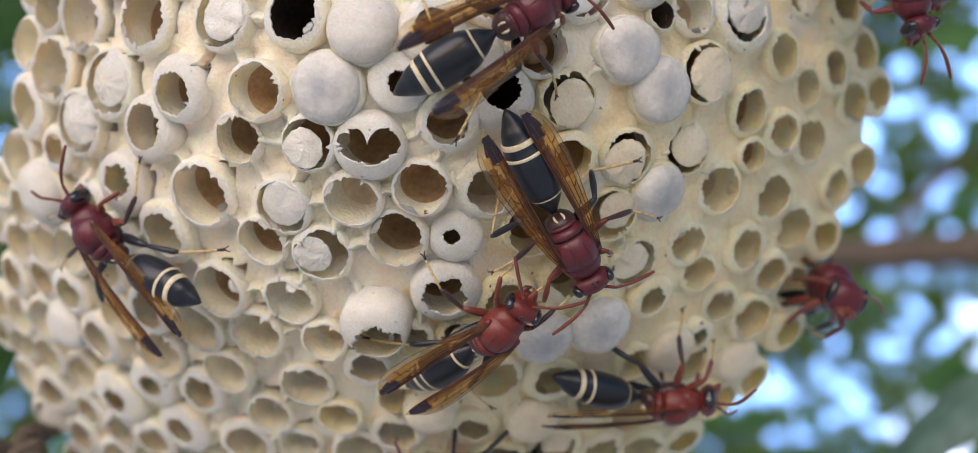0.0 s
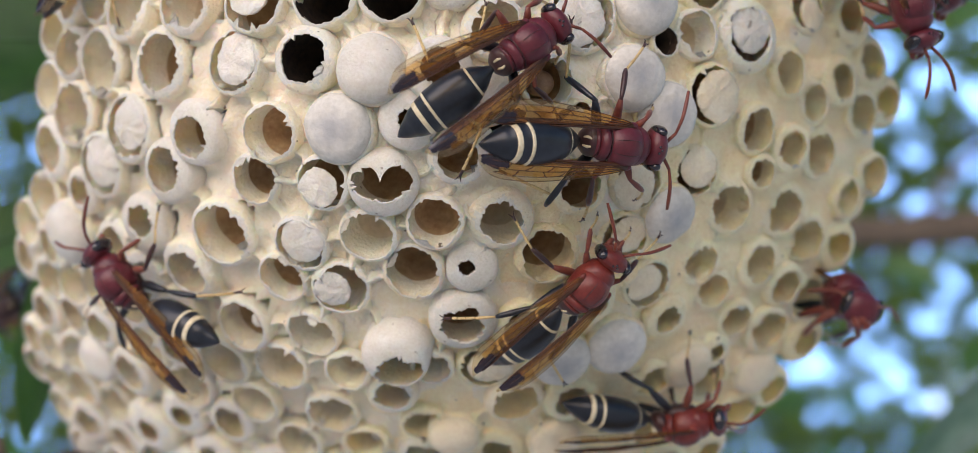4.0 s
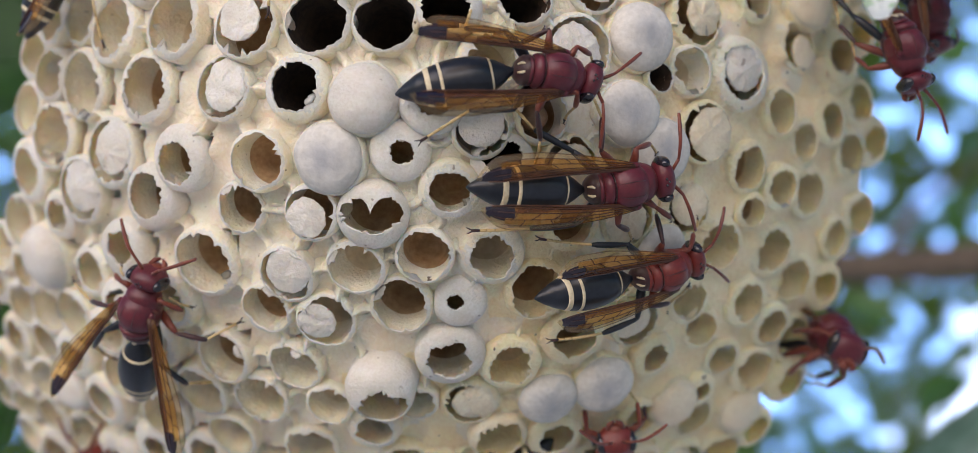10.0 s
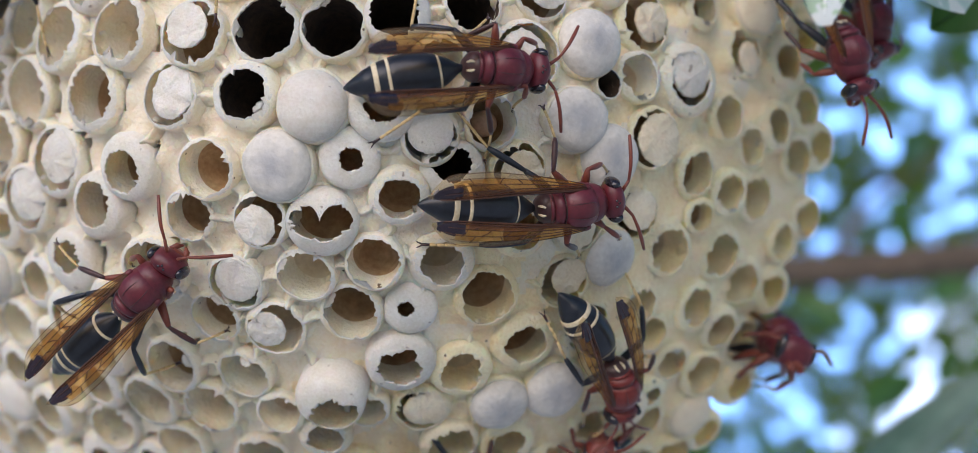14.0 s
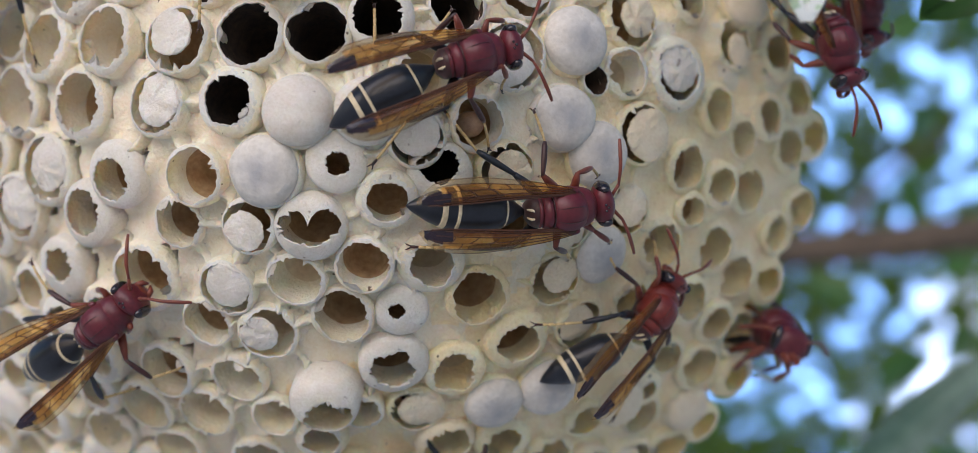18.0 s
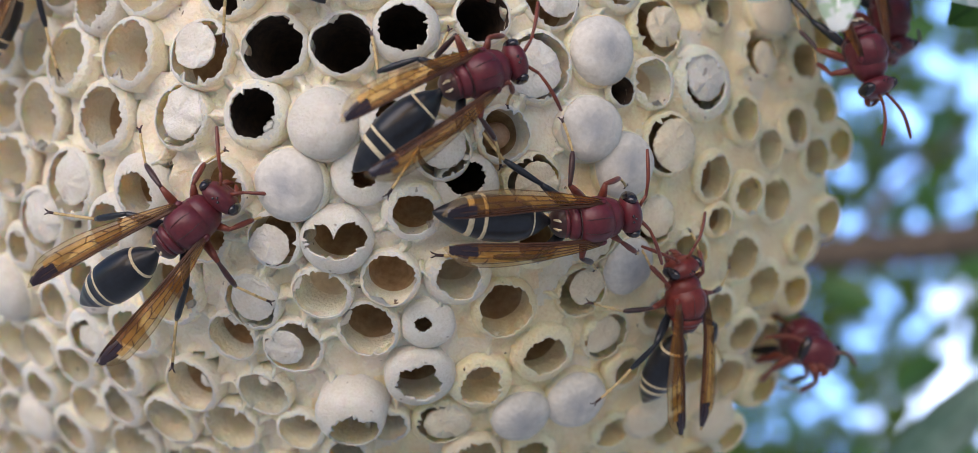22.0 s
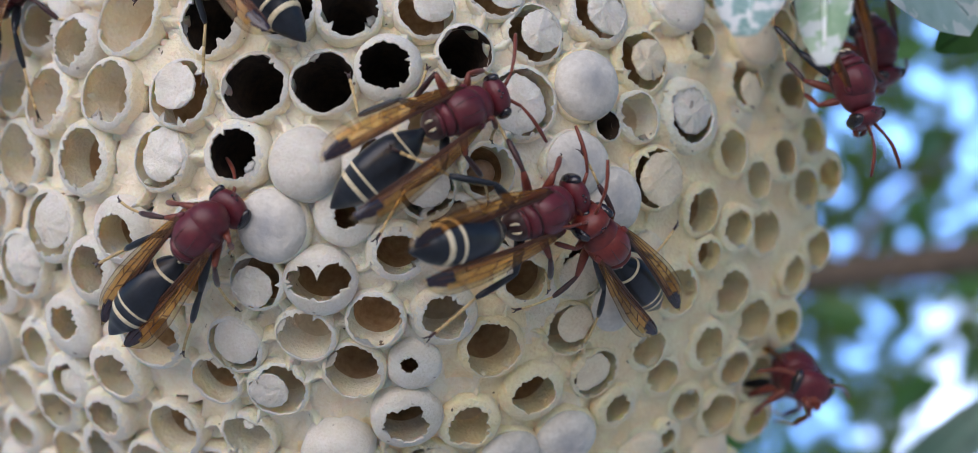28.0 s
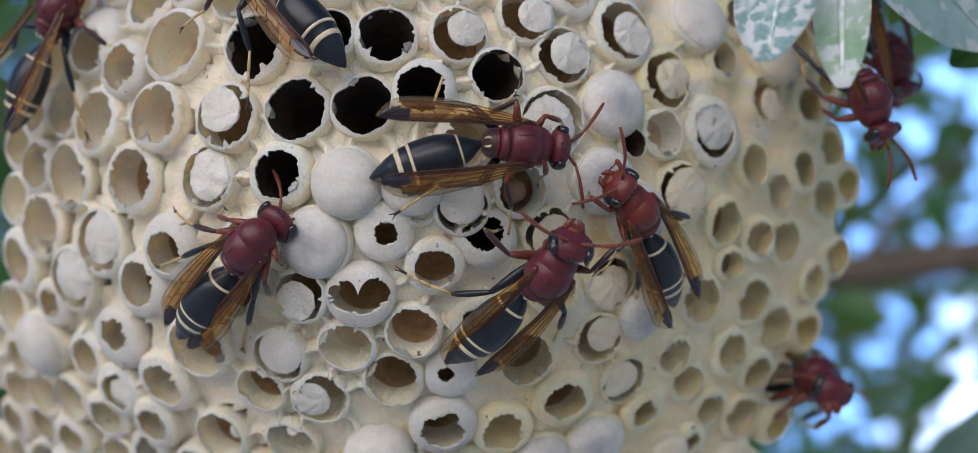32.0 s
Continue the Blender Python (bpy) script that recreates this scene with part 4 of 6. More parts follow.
def aim(a, b):
    """Pose at a (millimetres) with the x axis towards b."""
    x = (Vector(b) - Vector(a)).normalized()
    z = Vector((0, 0, 1)) if abs(x.z) < 0.95 else Vector((-1, 0, 0))
    y = z.cross(x).normalized()
    z = x.cross(y)
    return Matrix(((x.x, y.x, z.x, a[0] * MM), (x.y, y.y, z.y, a[1] * MM), (x.z, y.z, z.z, a[2] * MM), (0, 0, 0, 1)))


def leg_poses(which, stance):
    """Poses of femur (in the body), tibia and tarsus (in the femur) for one leg of a stance."""
    side, row = which.split("_")
    hip = Vector(LEG_ROOTS[row]) * 1.0
    hip.y *= 1 if side == "left" else -1
    at, out = hip, []
    for goal, long in zip(stance[which], LEG_LENGTHS[row]):
        m = aim(at, goal)
        at = at + (Vector(goal) - at).normalized() * long
        out.append(m)
    return [out[0], out[0].inverted() @ out[1], out[0].inverted() @ out[2]]


def leg(which, stance, body):
    row = which.split("_")[1]
    femur, tibia, tarsus = LEG_LENGTHS[row]
    thick = {"front": 0.95, "middle": 1.0, "hind": 1.1}[row]
    upper, lower = {"front": (RUST, RUST), "middle": (RUST, DARK_RED), "hind": (BLACK, BLACK)}[row]
    poses = leg_poses(which, stance)
    limb = part("leg", tube([(-0.25, 0, 0), (0.1 * femur, 0, 0.02), (0.35 * femur, 0, 0.06), (0.7 * femur, 0, 0.05), (femur, 0, 0)], [0.28 * thick, 0.36 * thick, 0.42 * thick, 0.34 * thick, 0.2 * thick], 9),
                upper, body, "black hind leg with straw foot" if row == "hind" else "rust red leg with straw foot")
    shin = part("tibia", tube([(-0.08, 0, 0), (0.12 * tibia, 0, 0.05), (0.5 * tibia, 0, 0.08), (0.85 * tibia, 0, 0.03), (tibia, 0, 0)], [0.15 * thick, 0.2 * thick, 0.27 * thick, 0.25 * thick, 0.16 * thick], 9), lower, limb)
    foot = bmesh.new()
    joints = [0, 0.38, 0.56, 0.7, 0.82, 0.97]
    for k, (a, b) in enumerate(zip(joints, joints[1:])):
        rise = 0.16 * math.sin(math.pi * a), 0.16 * math.sin(math.pi * b)
        tube([(a * tarsus, 0, rise[0]), ((a + b) / 2 * tarsus, 0, sum(rise) / 2), (b * tarsus, 0, rise[1])], [0.10 * thick, 0.125 * thick, 0.13 * thick], 7, foot)
    for f in foot.faces:
        f.material_index = 1 if f.calc_center_median().x > 0.8 * tarsus * MM else 0
    for s in (1, -1):
        first = len(foot.faces)
        tube([(0.95 * tarsus, s * 0.05, 0), (1.02 * tarsus, s * 0.2, 0.05), (1.06 * tarsus, s * 0.3, -0.12)], [0.07, 0.06, 0.02], 5, foot)
        foot.faces.ensure_lookup_table()
        for f in foot.faces[first:]:
            f.material_index = 1
    toes = part("tarsus", foot, [TARSUS, DARK_RED], limb, "thin straw foot with dark claws")
    for ob, m in zip((limb, shin, toes), poses):
        ob.matrix_local = m
    return limb, shin, toes


WING_LENGTH = 13.6


def wing(side, spread, body, length=WING_LENGTH, width=2.05):
    """A lengthwise folded forewing hinged beside the thorax."""
    bm = bmesh.new()
    n, k = 34, 8

    def at(u, v):
        # narrow at the root, broadest past the middle, with a rounded slanting tip
        grow = min(1.0, 0.22 + 1.15 * u ** 0.8)
        tip = max(0.0, (u - 0.80) / 0.20)
        low, high = 0.16 * tip ** 2, 1 - 0.78 * tip ** 2.4
        y = side * ((low + (high - low) * v) - 0.3) * width * grow + side * 0.4 * math.sin(u * 2.6)
        z = 0.30 * math.sin(math.pi * v) * grow + 0.75 * u * (1 - u) - 0.22 * v * grow + 0.035 * math.sin(23 * u + 4 * v)
        return Vector((-u * length, y, z)) * MM

    grid = [[bm.verts.new(at(i / n, q / k)) for q in range(k + 1)] for i in range(n + 1)]
    for i in range(n):
        for q in range(k):
            f = bm.faces.new((grid[i][q], grid[i][q + 1], grid[i + 1][q + 1], grid[i + 1][q]))
            u, v = (i + 0.5) / n, (q + 0.5) / k
            if 0.80 < u < 0.965 and v < 0.52 + 1.1 * (u - 0.80):
                f.material_index = 1
            elif u > 0.86 or (v > 0.7 and u > 0.35):
                f.material_index = 2
            elif v < 0.3:
                f.material_index = 3
    hinge = part("wing", bm, [AMBER, SMOKE, CLEAR_TIP, BROWN_WING], body, "folded amber wing with brown front edge and smoky tip")
    hinge.matrix_local = hinge_pose(side, spread)
    lift_by = Vector((0, 0, 0.045))
    for v0, v1, u1, thick in ((0.0, 0.0, 0.93, 0.14), (0.14, 0.08, 0.84, 0.09), (0.34, 0.26, 0.90, 0.065), (0.52, 0.55, 0.92, 0.05), (0.72, 0.80, 0.88, 0.045), (0.97, 0.98, 0.90, 0.035)):
        pts = [at(u1 * s / 12, v0 + (v1 - v0) * s / 12) / MM + lift_by for s in range(13)]
        part("vein", tube(pts, [thick * (1 - 0.55 * s / 12) for s in range(13)], 5), VEIN, hinge)
    for u, a, c, run in ((0.30, 0.34, 0.6, 0.05), (0.42, 0.52, 0.78, 0.04), (0.50, 0.30, 0.54, 0.05), (0.57, 0.54, 0.8, -0.03), (0.63, 0.27, 0.54, 0.06), (0.70, 0.1, 0.3, 0.05), (0.73, 0.54, 0.82, 0.03), (0.78, 0.3, 0.58, 0.04)):
        part("vein", tube([at(u, a) / MM + lift_by, at(u + run * 0.35, (a + c) / 2) / MM + lift_by, at(u + run, c) / MM + lift_by], [0.042, 0.036, 0.042], 5), VEIN, hinge)
    return hinge


def hinge_pose(side, spread):
    return pose(0.9 * MM, side * 1.65 * MM, 1.15 * MM, 0, 4, 0) @ pose(0, 0, 0, 0, 0, -side * spread)


HEAD_AT, TAIL_AT = (0.0032, 0, -0.0002), (-0.00285, 0, -0.0005)


def wasp(label, stance=STANDING, spread=(6, 6), antennae=(28, 28), red=MAROON, size=1.0):
    """A red and black paper wasp, head towards +x, back towards +z, thorax at the origin. Returns the thing and its parts that move."""
    body = new("paper_wasp")
    tagged(body, label, "wasp", "wasps on the nest")
    part("thorax", loft([(-1.0, 0.1, 1.2, 1.25), (-0.92, 0.12, 1.58, 1.66), (-0.6, 0.16, 1.78, 1.9), (0.0, 0.2, 1.9, 2.06), (0.6, 0.2, 1.93, 2.1), (1.2, 0.14, 1.84, 2.0), (1.75, 0.04, 1.55, 1.74), (2.1, -0.06, 1.05, 1.3), (2.25, -0.1, 0.5, 0.8)], 28), red, body)
    part("pronotum", loft([(0.9, -0.25, 1.86, 1.6), (1.6, -0.1, 1.76, 1.6), (2.2, -0.04, 1.62, 1.55), (2.62, -0.1, 1.4, 1.34), (2.95, -0.2, 1.0, 1.0), (3.25, -0.3, 0.55, 0.6)], 24), red, body)
    part("scutellum", loft([(-1.85, 0.22, 0.9, 0.9), (-1.78, 0.26, 1.26, 1.3), (-1.5, 0.32, 1.46, 1.5), (-1.2, 0.33, 1.52, 1.56), (-1.02, 0.3, 1.3, 1.36), (-0.98, 0.26, 0.9, 1.0)], 22), red, body)
    part("metanotum", loft([(-2.22, 0.0, 0.9, 0.9), (-2.15, 0.06, 1.2, 1.22), (-1.98, 0.12, 1.32, 1.32), (-1.84, 0.12, 1.2, 1.2)], 20), red, body)
    part("propodeum", loft([(-3.1, -0.5, 0.34, 0.34), (-3.0, -0.42, 0.72, 0.7), (-2.7, -0.24, 1.12, 1.08), (-2.4, -0.1, 1.3, 1.26), (-2.15, -0.02, 1.3, 1.25), (-1.8, 0.0, 1.3, 1.3)], 20), DARK_RED, body, "dark red rear of the thorax")
    part("breast", loft([(-1.9, -0.9, 0.7, 0.6), (-1.2, -0.95, 1.35, 0.95), (0.0, -1.0, 1.6, 1.1), (1.2, -0.95, 1.45, 0.95), (2.1, -0.8, 0.8, 0.55)], 18), DARK_RED, body)
    for s in (1, -1):
        part("wing_base", ball(0.85, s * 1.72, 0.95, 0.55, 0.32, 0.34, 12), red, body)
        part("seam", tube([(1.75, s * 0.5, 1.60), (1.2, s * 0.62, 2.02), (0.5, s * 0.66, 2.18), (-0.2, s * 0.62, 2.14), (-0.85, s * 0.5, 1.78)], [0.012, 0.03, 0.032, 0.03, 0.012], 5, steps=3), DARK_RED, body)
        part("cream_mark", tube([(-2.55, s * 0.32, 0.98), (-2.75, s * 0.4, 0.72), (-2.95, s * 0.34, 0.25)], [0.07, 0.13, 0.08], 6, steps=3), CREAM, body, "small cream streak at the waist")
    part("seam", tube([(-0.97, 1.55 * math.cos(a), 0.12 + 1.62 * math.sin(a)) for a in (0.5, 0.9, 1.3, 1.57, 1.85, 2.25, 2.65)], [0.05] * 7, 5, steps=2), DARK_RED, body)
    head = part("head", loft([(-0.35, 0, 0.6, 0.6), (-0.1, 0, 1.35, 1.15), (0.2, -0.03, 1.78, 1.45), (0.6, -0.08, 1.88, 1.58), (1.0, -0.12, 1.68, 1.5), (1.32, -0.16, 1.2, 1.2), (1.52, -0.2, 0.6, 0.7)], 24), red, body)
    head.matrix_local = pose(*HEAD_AT)
    part("clypeus", loft([(0.9, -0.9, 0.7, 0.6), (1.3, -0.95, 0.72, 0.62), (1.55, -1.05, 0.5, 0.45)], 14), RUST, head)
    for s in (1, -1):
        part("eye", ball(0.62, s * 1.46, 0.12, 0.62, 0.50, 1.14, 18), EYE, head, "glossy dark compound eye")
        part("mandible", tube([(1.2, s * 0.7, -1.0), (1.7, s * 0.5, -1.4), (1.95, s * 0.1, -1.6)], [0.32, 0.28, 0.1], 7), RUST, head)
        a = radians(antennae[0 if s > 0 else 1])
        knee = Vector((1.3 + 1.3 * math.cos(a), s * (0.4 + 1.3 * math.sin(a)), 0.7))
        tip = knee + Vector((3.7 * math.cos(a * 1.25), s * 3.7 * math.sin(a * 1.25), -0.9))
        part("antenna", tube([(1.2, s * 0.38, 0.3), knee], [0.17, 0.14], 8), RUST, head, "rust red elbowed antenna")
        part("flagellum", tube([knee, knee.lerp(tip, 0.35) + Vector((0, 0, 0.35)), knee.lerp(tip, 0.7) + Vector((0, 0, 0.25)), tip], [0.12, 0.16, 0.18, 0.13], 8, steps=4), RUST, head)
    for y in (-0.26, 0.0, 0.26):
        part("ocellus", ball(0.4 if y else 0.62, y, 1.46, 0.12, 0.12, 0.1, 8), EYE, head)
    shape = [(0.15, 0.28), (-0.35, 0.33), (-0.7, 0.55), (-1.2, 0.92), (-1.7, 1.22), (-2.1, 1.36), (-2.2, 1.42), (-2.26, 1.5), (-2.9, 1.74), (-3.8, 1.90), (-4.8, 1.96), (-5.8, 1.93), (-6.4, 1.87), (-6.46, 1.80), (-7.1, 1.68),
             (-7.55, 1.57), (-7.6, 1.50), (-8.2, 1.28), (-8.6, 1.10), (-8.65, 1.04), (-9.3, 0.7), (-9.8, 0.38), (-10.15, 0.08)]

    def girth(x):
        for (x0, r0), (x1, r1) in zip(shape, shape[1:]):
            if x1 <= x <= x0:
                return r0 + (r1 - r0) * (x0 - x) / (x0 - x1)
        return 0.1

    tail = part("abdomen", loft([(x, -0.01 * x * x, r, r * 0.92) for x, r in shape], 28), BLACK, body, "blue-black smooth abdomen with cream rings")
    tail.matrix_local = pose(*TAIL_AT)
    for x, wide in ((-2.14, 0.2), (-6.35, 0.26), (-7.42, 0.46)):
        ring = []
        for q, proud in ((0.5, 0.012), (0.35, 0.035), (-0.35, 0.035), (-0.5, 0.012)):
            c = x + q * wide
            ring.append((c, -0.01 * x * x, girth(c) + proud, girth(c) * 0.92 + proud))
        part("band", loft(ring, 28), CREAM, tail, "cream ring round the abdomen")
    wings = [wing(s, spread[0 if s > 0 else 1], body) for s in (1, -1)]
    legs = {which: leg(which, stance, body) for which in STANDING}
    body.scale = (size, size, size)
    return body, (head, tail, wings, legs)


upper_wasp, upper_wasp_parts = wasp("maroon and black paper wasp with spread amber wings", UPPER_STILL, antennae=(45, 55))
middle_wasp, middle_wasp_parts = wasp("maroon and black paper wasp with folded amber wings", MIDDLE_STILL, antennae=(62, 58), size=1.05)
roaming_wasp, roaming_wasp_parts = wasp("rust red and black paper wasp feeding another wasp", ROAMING_RISING, antennae=(40, 40), red=RED, size=0.97)
western_wasp, western_wasp_parts = wasp("maroon and black paper wasp walking over cells", WESTERN_EDGE, antennae=(38, 42), size=1.04)
lower_wasp, lower_wasp_parts = wasp("rust red and black paper wasp on the lower comb", CLINGING, antennae=(35, 50), red=RED)
corner_wasp, corner_wasp_parts = wasp("rust red and black paper wasp under the comb", red=RED)
under_wasp, under_wasp_parts = wasp("rust red and black paper wasp at the lower edge", red=RED)
edge_wasp, _ = wasp("dark red paper wasp clinging to the comb edge", TUCKED, antennae=(100, 110), red=MAROON)
edge_wasp.matrix_world = TILT @ pose(0.03320, 0.01900, -0.01600, -16.3, 6.9, -77.1) @ Matrix.Scale(1.2, 4)
rim_wasp, _ = wasp("dark red paper wasp hanging at the comb rim", TUCKED, antennae=(15, 15), red=MAROON)
rim_wasp.matrix_world = TILT @ pose(0.03550, 0.00400, 0.01350, 38.2, 68.7, -24.4)
back_wasp, _ = wasp("dark red paper wasp on the far side of the rim", TUCKED, antennae=(100, 100), red=MAROON)
back_wasp.matrix_world = TILT @ pose(0.04100, 0.01500, 0.01850, 25.2, 70.2, -26.6)
top_wasp, _ = wasp("maroon and black paper wasp at the upper comb edge")
top_wasp.matrix_world = TILT @ pose(-0.04408, 0.00537, 0.02316, 64.7, -61.1, -5.2)
high_wasp, _ = wasp("black and maroon paper wasp with its abdomen over open cells", spread=(0, 50))
high_wasp.matrix_world = TILT @ pose(-0.02167, -0.00921, 0.02526, -64.6, -46.3, 150.6)
branch_wasp, _ = wasp("dark red paper wasp behind the comb edge", red=DARK_RED)
branch_wasp.matrix_world = TILT @ pose(-0.07370, 0.05578, -0.02342, -105.7, 25.4, 140.1)

# ---------------------------------------------------------------- leaves, twigs and distance
def leaf_mesh(length, width, curl, fold, bm=None, m=None, n=8, blunt=False):
    bm = bm or bmesh.new()
    m = m or Matrix()
    rows = []
    for i in range(n + 1):
        u = i / n
        half = width / 2 * (math.sin(math.pi * min(u * 0.98 + 0.02, 1)) ** 0.75 if not blunt else max(0.03, 1 - abs(2 * u - 1.0) ** 2.4) ** 0.55) if 0 < i < n else width * (0.12 if blunt else 0.02)
        z = -curl * u * u * length
        rows.append([bm.verts.new(m @ Vector((u * length, q * half, z + abs(q) * half * fold))) for q in (-1, -0.5, 0, 0.5, 1)])
    for a, b in zip(rows, rows[1:]):
        for q in range(4):
            bm.faces.new((a[q], a[q + 1], b[q + 1], b[q]))
    return bm


def near_leaf(label, mat, base, tip, width, facing, curl=0.15, fold=0.25, thick=0.35, blunt=False):
    """A leaf from base to tip (millimetres) whose upper side faces a direction."""
    base, tip, facing = Vector(base), Vector(tip), Vector(facing)
    way = (tip - base)
    x = way.normalized()
    z = (facing - x * facing.dot(x)).normalized()
    y = z.cross(x)
    ob = new("leaf")
    tagged(ob, label, "leaf")
    bm = leaf_mesh(way.length * MM, width * MM, curl, fold, n=20, blunt=blunt)
    bmesh.ops.solidify(bm, geom=bm.faces[:], thickness=thick * MM)
    part("blade", bm, mat, ob)
    part("midrib", tube([(u * way.length, 0, -curl * u * u * way.length + 0.12) for u in (0, 0.25, 0.5, 0.75, 0.95)], [0.5, 0.42, 0.34, 0.24, 0.1], 6), mat, ob)
    part("stalk", tube([(-6, 0, 1), (-3, 0, 0.3), (0.5, 0, 0)], [0.5, 0.5, 0.45], 6), BARK, ob)
    ob.matrix_world = TILT @ Matrix(((x.x, y.x, z.x, base.x * MM), (x.y, y.y, z.y, base.y * MM), (x.z, y.z, z.z, base.z * MM), (0, 0, 0, 1)))
    return ob


near_leaf("blue-green leaf with white waxy bloom before the comb", GLARE_LEAF, (25.8, -12.0, 29.3), (19.4, -26.0, 15.4), 7.4, (-0.5, -1, 1), blunt=True, curl=0.10, fold=0.12)
near_leaf("glossy pale green leaf with white specks", PALE_LEAF, (29.4, -11.0, 27.5), (25.5, -25.0, 13.3), 4.7, (-0.4, -1, 1), blunt=True, curl=0.10, fold=0.15)
near_leaf("broad blue-green leaf with pale specks", DULL_LEAF, (28.3, 4.0, 38.1), (49.6, 4.0, 20.0), 14.4, (-0.1, -1, 0.5), blunt=True)
near_leaf("broad dark green leaf beside the comb", LEAF, (-83.2, 32.0, 10.0), (-53.7, 32.0, 14.0), 24.5, (0.2, -1, 0.6))
near_leaf("dark green leaf below the comb edge", LEAF, (-56.4, 40.0, -7.9), (-68.4, 40.0, -39.0), 8.6, (-0.4, -1, 0.2))
near_leaf("long green leaf under the comb edge", LEAF, (-78.6, 45.0, -17.3), (-59.7, 45.0, -8.1), 9.6, (0.2, -1, 0.6))
near_leaf("large blue-green leaf beyond the comb", BLUE_LEAF, (94.3, 110.0, -28.0), (60.7, 110.0, -57.2), 9.2, (-0.3, -1, 0.6))
near_leaf("green leaf at the upper edge", LEAF, (57.7, 15.0, 24.8), (47.5, 15.0, 17.8), 7.2, (0.1, -1, 0.3))

litter = tagged(new("dry_litter"), "brown dry litter caught under the comb edge", "litter")
scrap = random.Random(8)
for _ in range(60):
    at = Vector((scrap.uniform(-84, -52), scrap.uniform(30, 44), scrap.uniform(-62, -40)))
    way = Vector([scrap.uniform(-1, 1) for _ in range(3)]).normalized() * scrap.uniform(2, 5)
    part("scrap", tube([at - way, at + Vector((scrap.uniform(-1, 1), 0, 0.6)), at + way], [scrap.uniform(0.2, 0.6), scrap.uniform(0.6, 1.6), 0.3], 6, steps=2), BARK, litter)
litter.matrix_world = TILT

# foliage far behind the nest: many separate leaves with gaps of sky
rnd = random.Random(21)


def foliage(name, label, count, low, high, length, mat, openings=()):
    verts, faces = [], []
    for _ in range(count):
        p = Vector((rnd.uniform(low[0], high[0]), rnd.uniform(low[1], high[1]), rnd.uniform(low[2], high[2])))
        # gaps between the clumps, seen along the line from the nest
        px, pz = p.x * 2.73 / p.y, p.z * 2.73 / p.y
        if any((px - x) ** 2 + (pz - z) ** 2 < (r + 0.012) ** 2 for x, z, r in openings):
            continue
        at = TILT @ p
        size = length * rnd.uniform(0.6, 1.3)
        turn = Euler((rnd.uniform(0.2, 1.9), rnd.uniform(-0.9, 0.9), rnd.uniform(0, 6.28))).to_matrix()
        k = len(verts)
        for u, v, h in ((0, 0, 0), (0.3, 0.2, 0.05), (0.65, 0.19, 0.03), (1, 0, -0.12), (0.65, -0.19, 0.03), (0.3, -0.2, 0.05), (0.5, 0, -0.02)):
            verts.append(at + turn @ Vector(((u - 0.5) * size, v * size, h * size)))
        for a, b in ((0, 1), (1, 2), (2, 3), (3, 4), (4, 5), (5, 0)):
            faces.append((k + 6, k + a, k + b))
    me = bpy.data.meshes.new(name)
    me.from_pydata([tuple(v) for v in verts], [], faces)
    me.materials.append(mat)
    return tagged(new(name, me), label, "foliage", kind="stuff")


# where the crown opens on to the bright sky: a few large gaps, and many small ones
openings = [(0.62, -0.484, 0.015), (0.66, -0.47, 0.010), (0.965, -0.39, 0.06), (0.99, -0.36, 0.04), (0.92, -0.52, 0.03), (0.77, -0.085, 0.012), (0.785, -0.12, 0.012), (0.755, -0.10, 0.009), (-0.99, -0.32, 0.02), (-1.03, -0.45, 0.02)]
for x, z, r in ((0.92, -0.05, 0.010), (0.775, -0.307, 0.010), (0.69, -0.40, 0.009), (0.736, -0.427, 0.010), (0.715, -0.44, 0.007), (0.63, -0.135, 0.009), (0.585, -0.19, 0.009), (0.958, -0.23, 0.012), (0.94, -0.21, 0.008),
                (0.844, -0.224, 0.007), (0.895, -0.288, 0.007), (0.52, -0.42, 0.009), (0.56, -0.50, 0.010), (-0.93, -0.12, 0.009), (-1.0, 0.25, 0.009)):
    openings.append((x, z, r))
for _ in range(70):
    openings.append((rnd.uniform(0.4, 1.25) if rnd.random() < 0.75 else rnd.uniform(-1.25, -0.6), rnd.uniform(-0.65, 0.05), rnd.uniform(0.003, 0.007)))
for _ in range(60):
    openings.append((rnd.uniform(0.66, 1.2), rnd.gauss(0.17, 0.13), rnd.uniform(0.007, 0.013)))
foliage("far_foliage", "dense green leaves of a tree behind the nest", 88000, (-1.35, 2.62, -0.85), (1.35, 2.84, 0.75), 0.034, FAR_LEAF, openings)
foliage("nearer_foliage", "scattered green leaves behind the nest", 420, (-0.7, 0.6, -0.5), (0.7, 1.4, 0.3), 0.06, LEAF)
twig = part("wood", tube([(60, 700, -30), (200, 720, -38), (340, 740, -25), (520, 770, -20), (1150, 1500, -90), (1450, 2600, -200)], [9, 11, 12, 13, 18, 24], 10, steps=4),
            BARK, tagged(new("branch"), "brown bare branch behind the nest", "branch"))
for run in ([(230, 722, -35), (250, 730, 0), (300, 735, 40)], [(400, 748, -24), (430, 750, -70), (420, 755, -120)]):
    part("side_twig", tube(run, [4, 3, 2], 8, steps=4), BARK, twig.parent)
twig.parent.matrix_world = TILT
stem = tagged(new("support_twig"), "grey-brown twig that carries the nest", "twig")
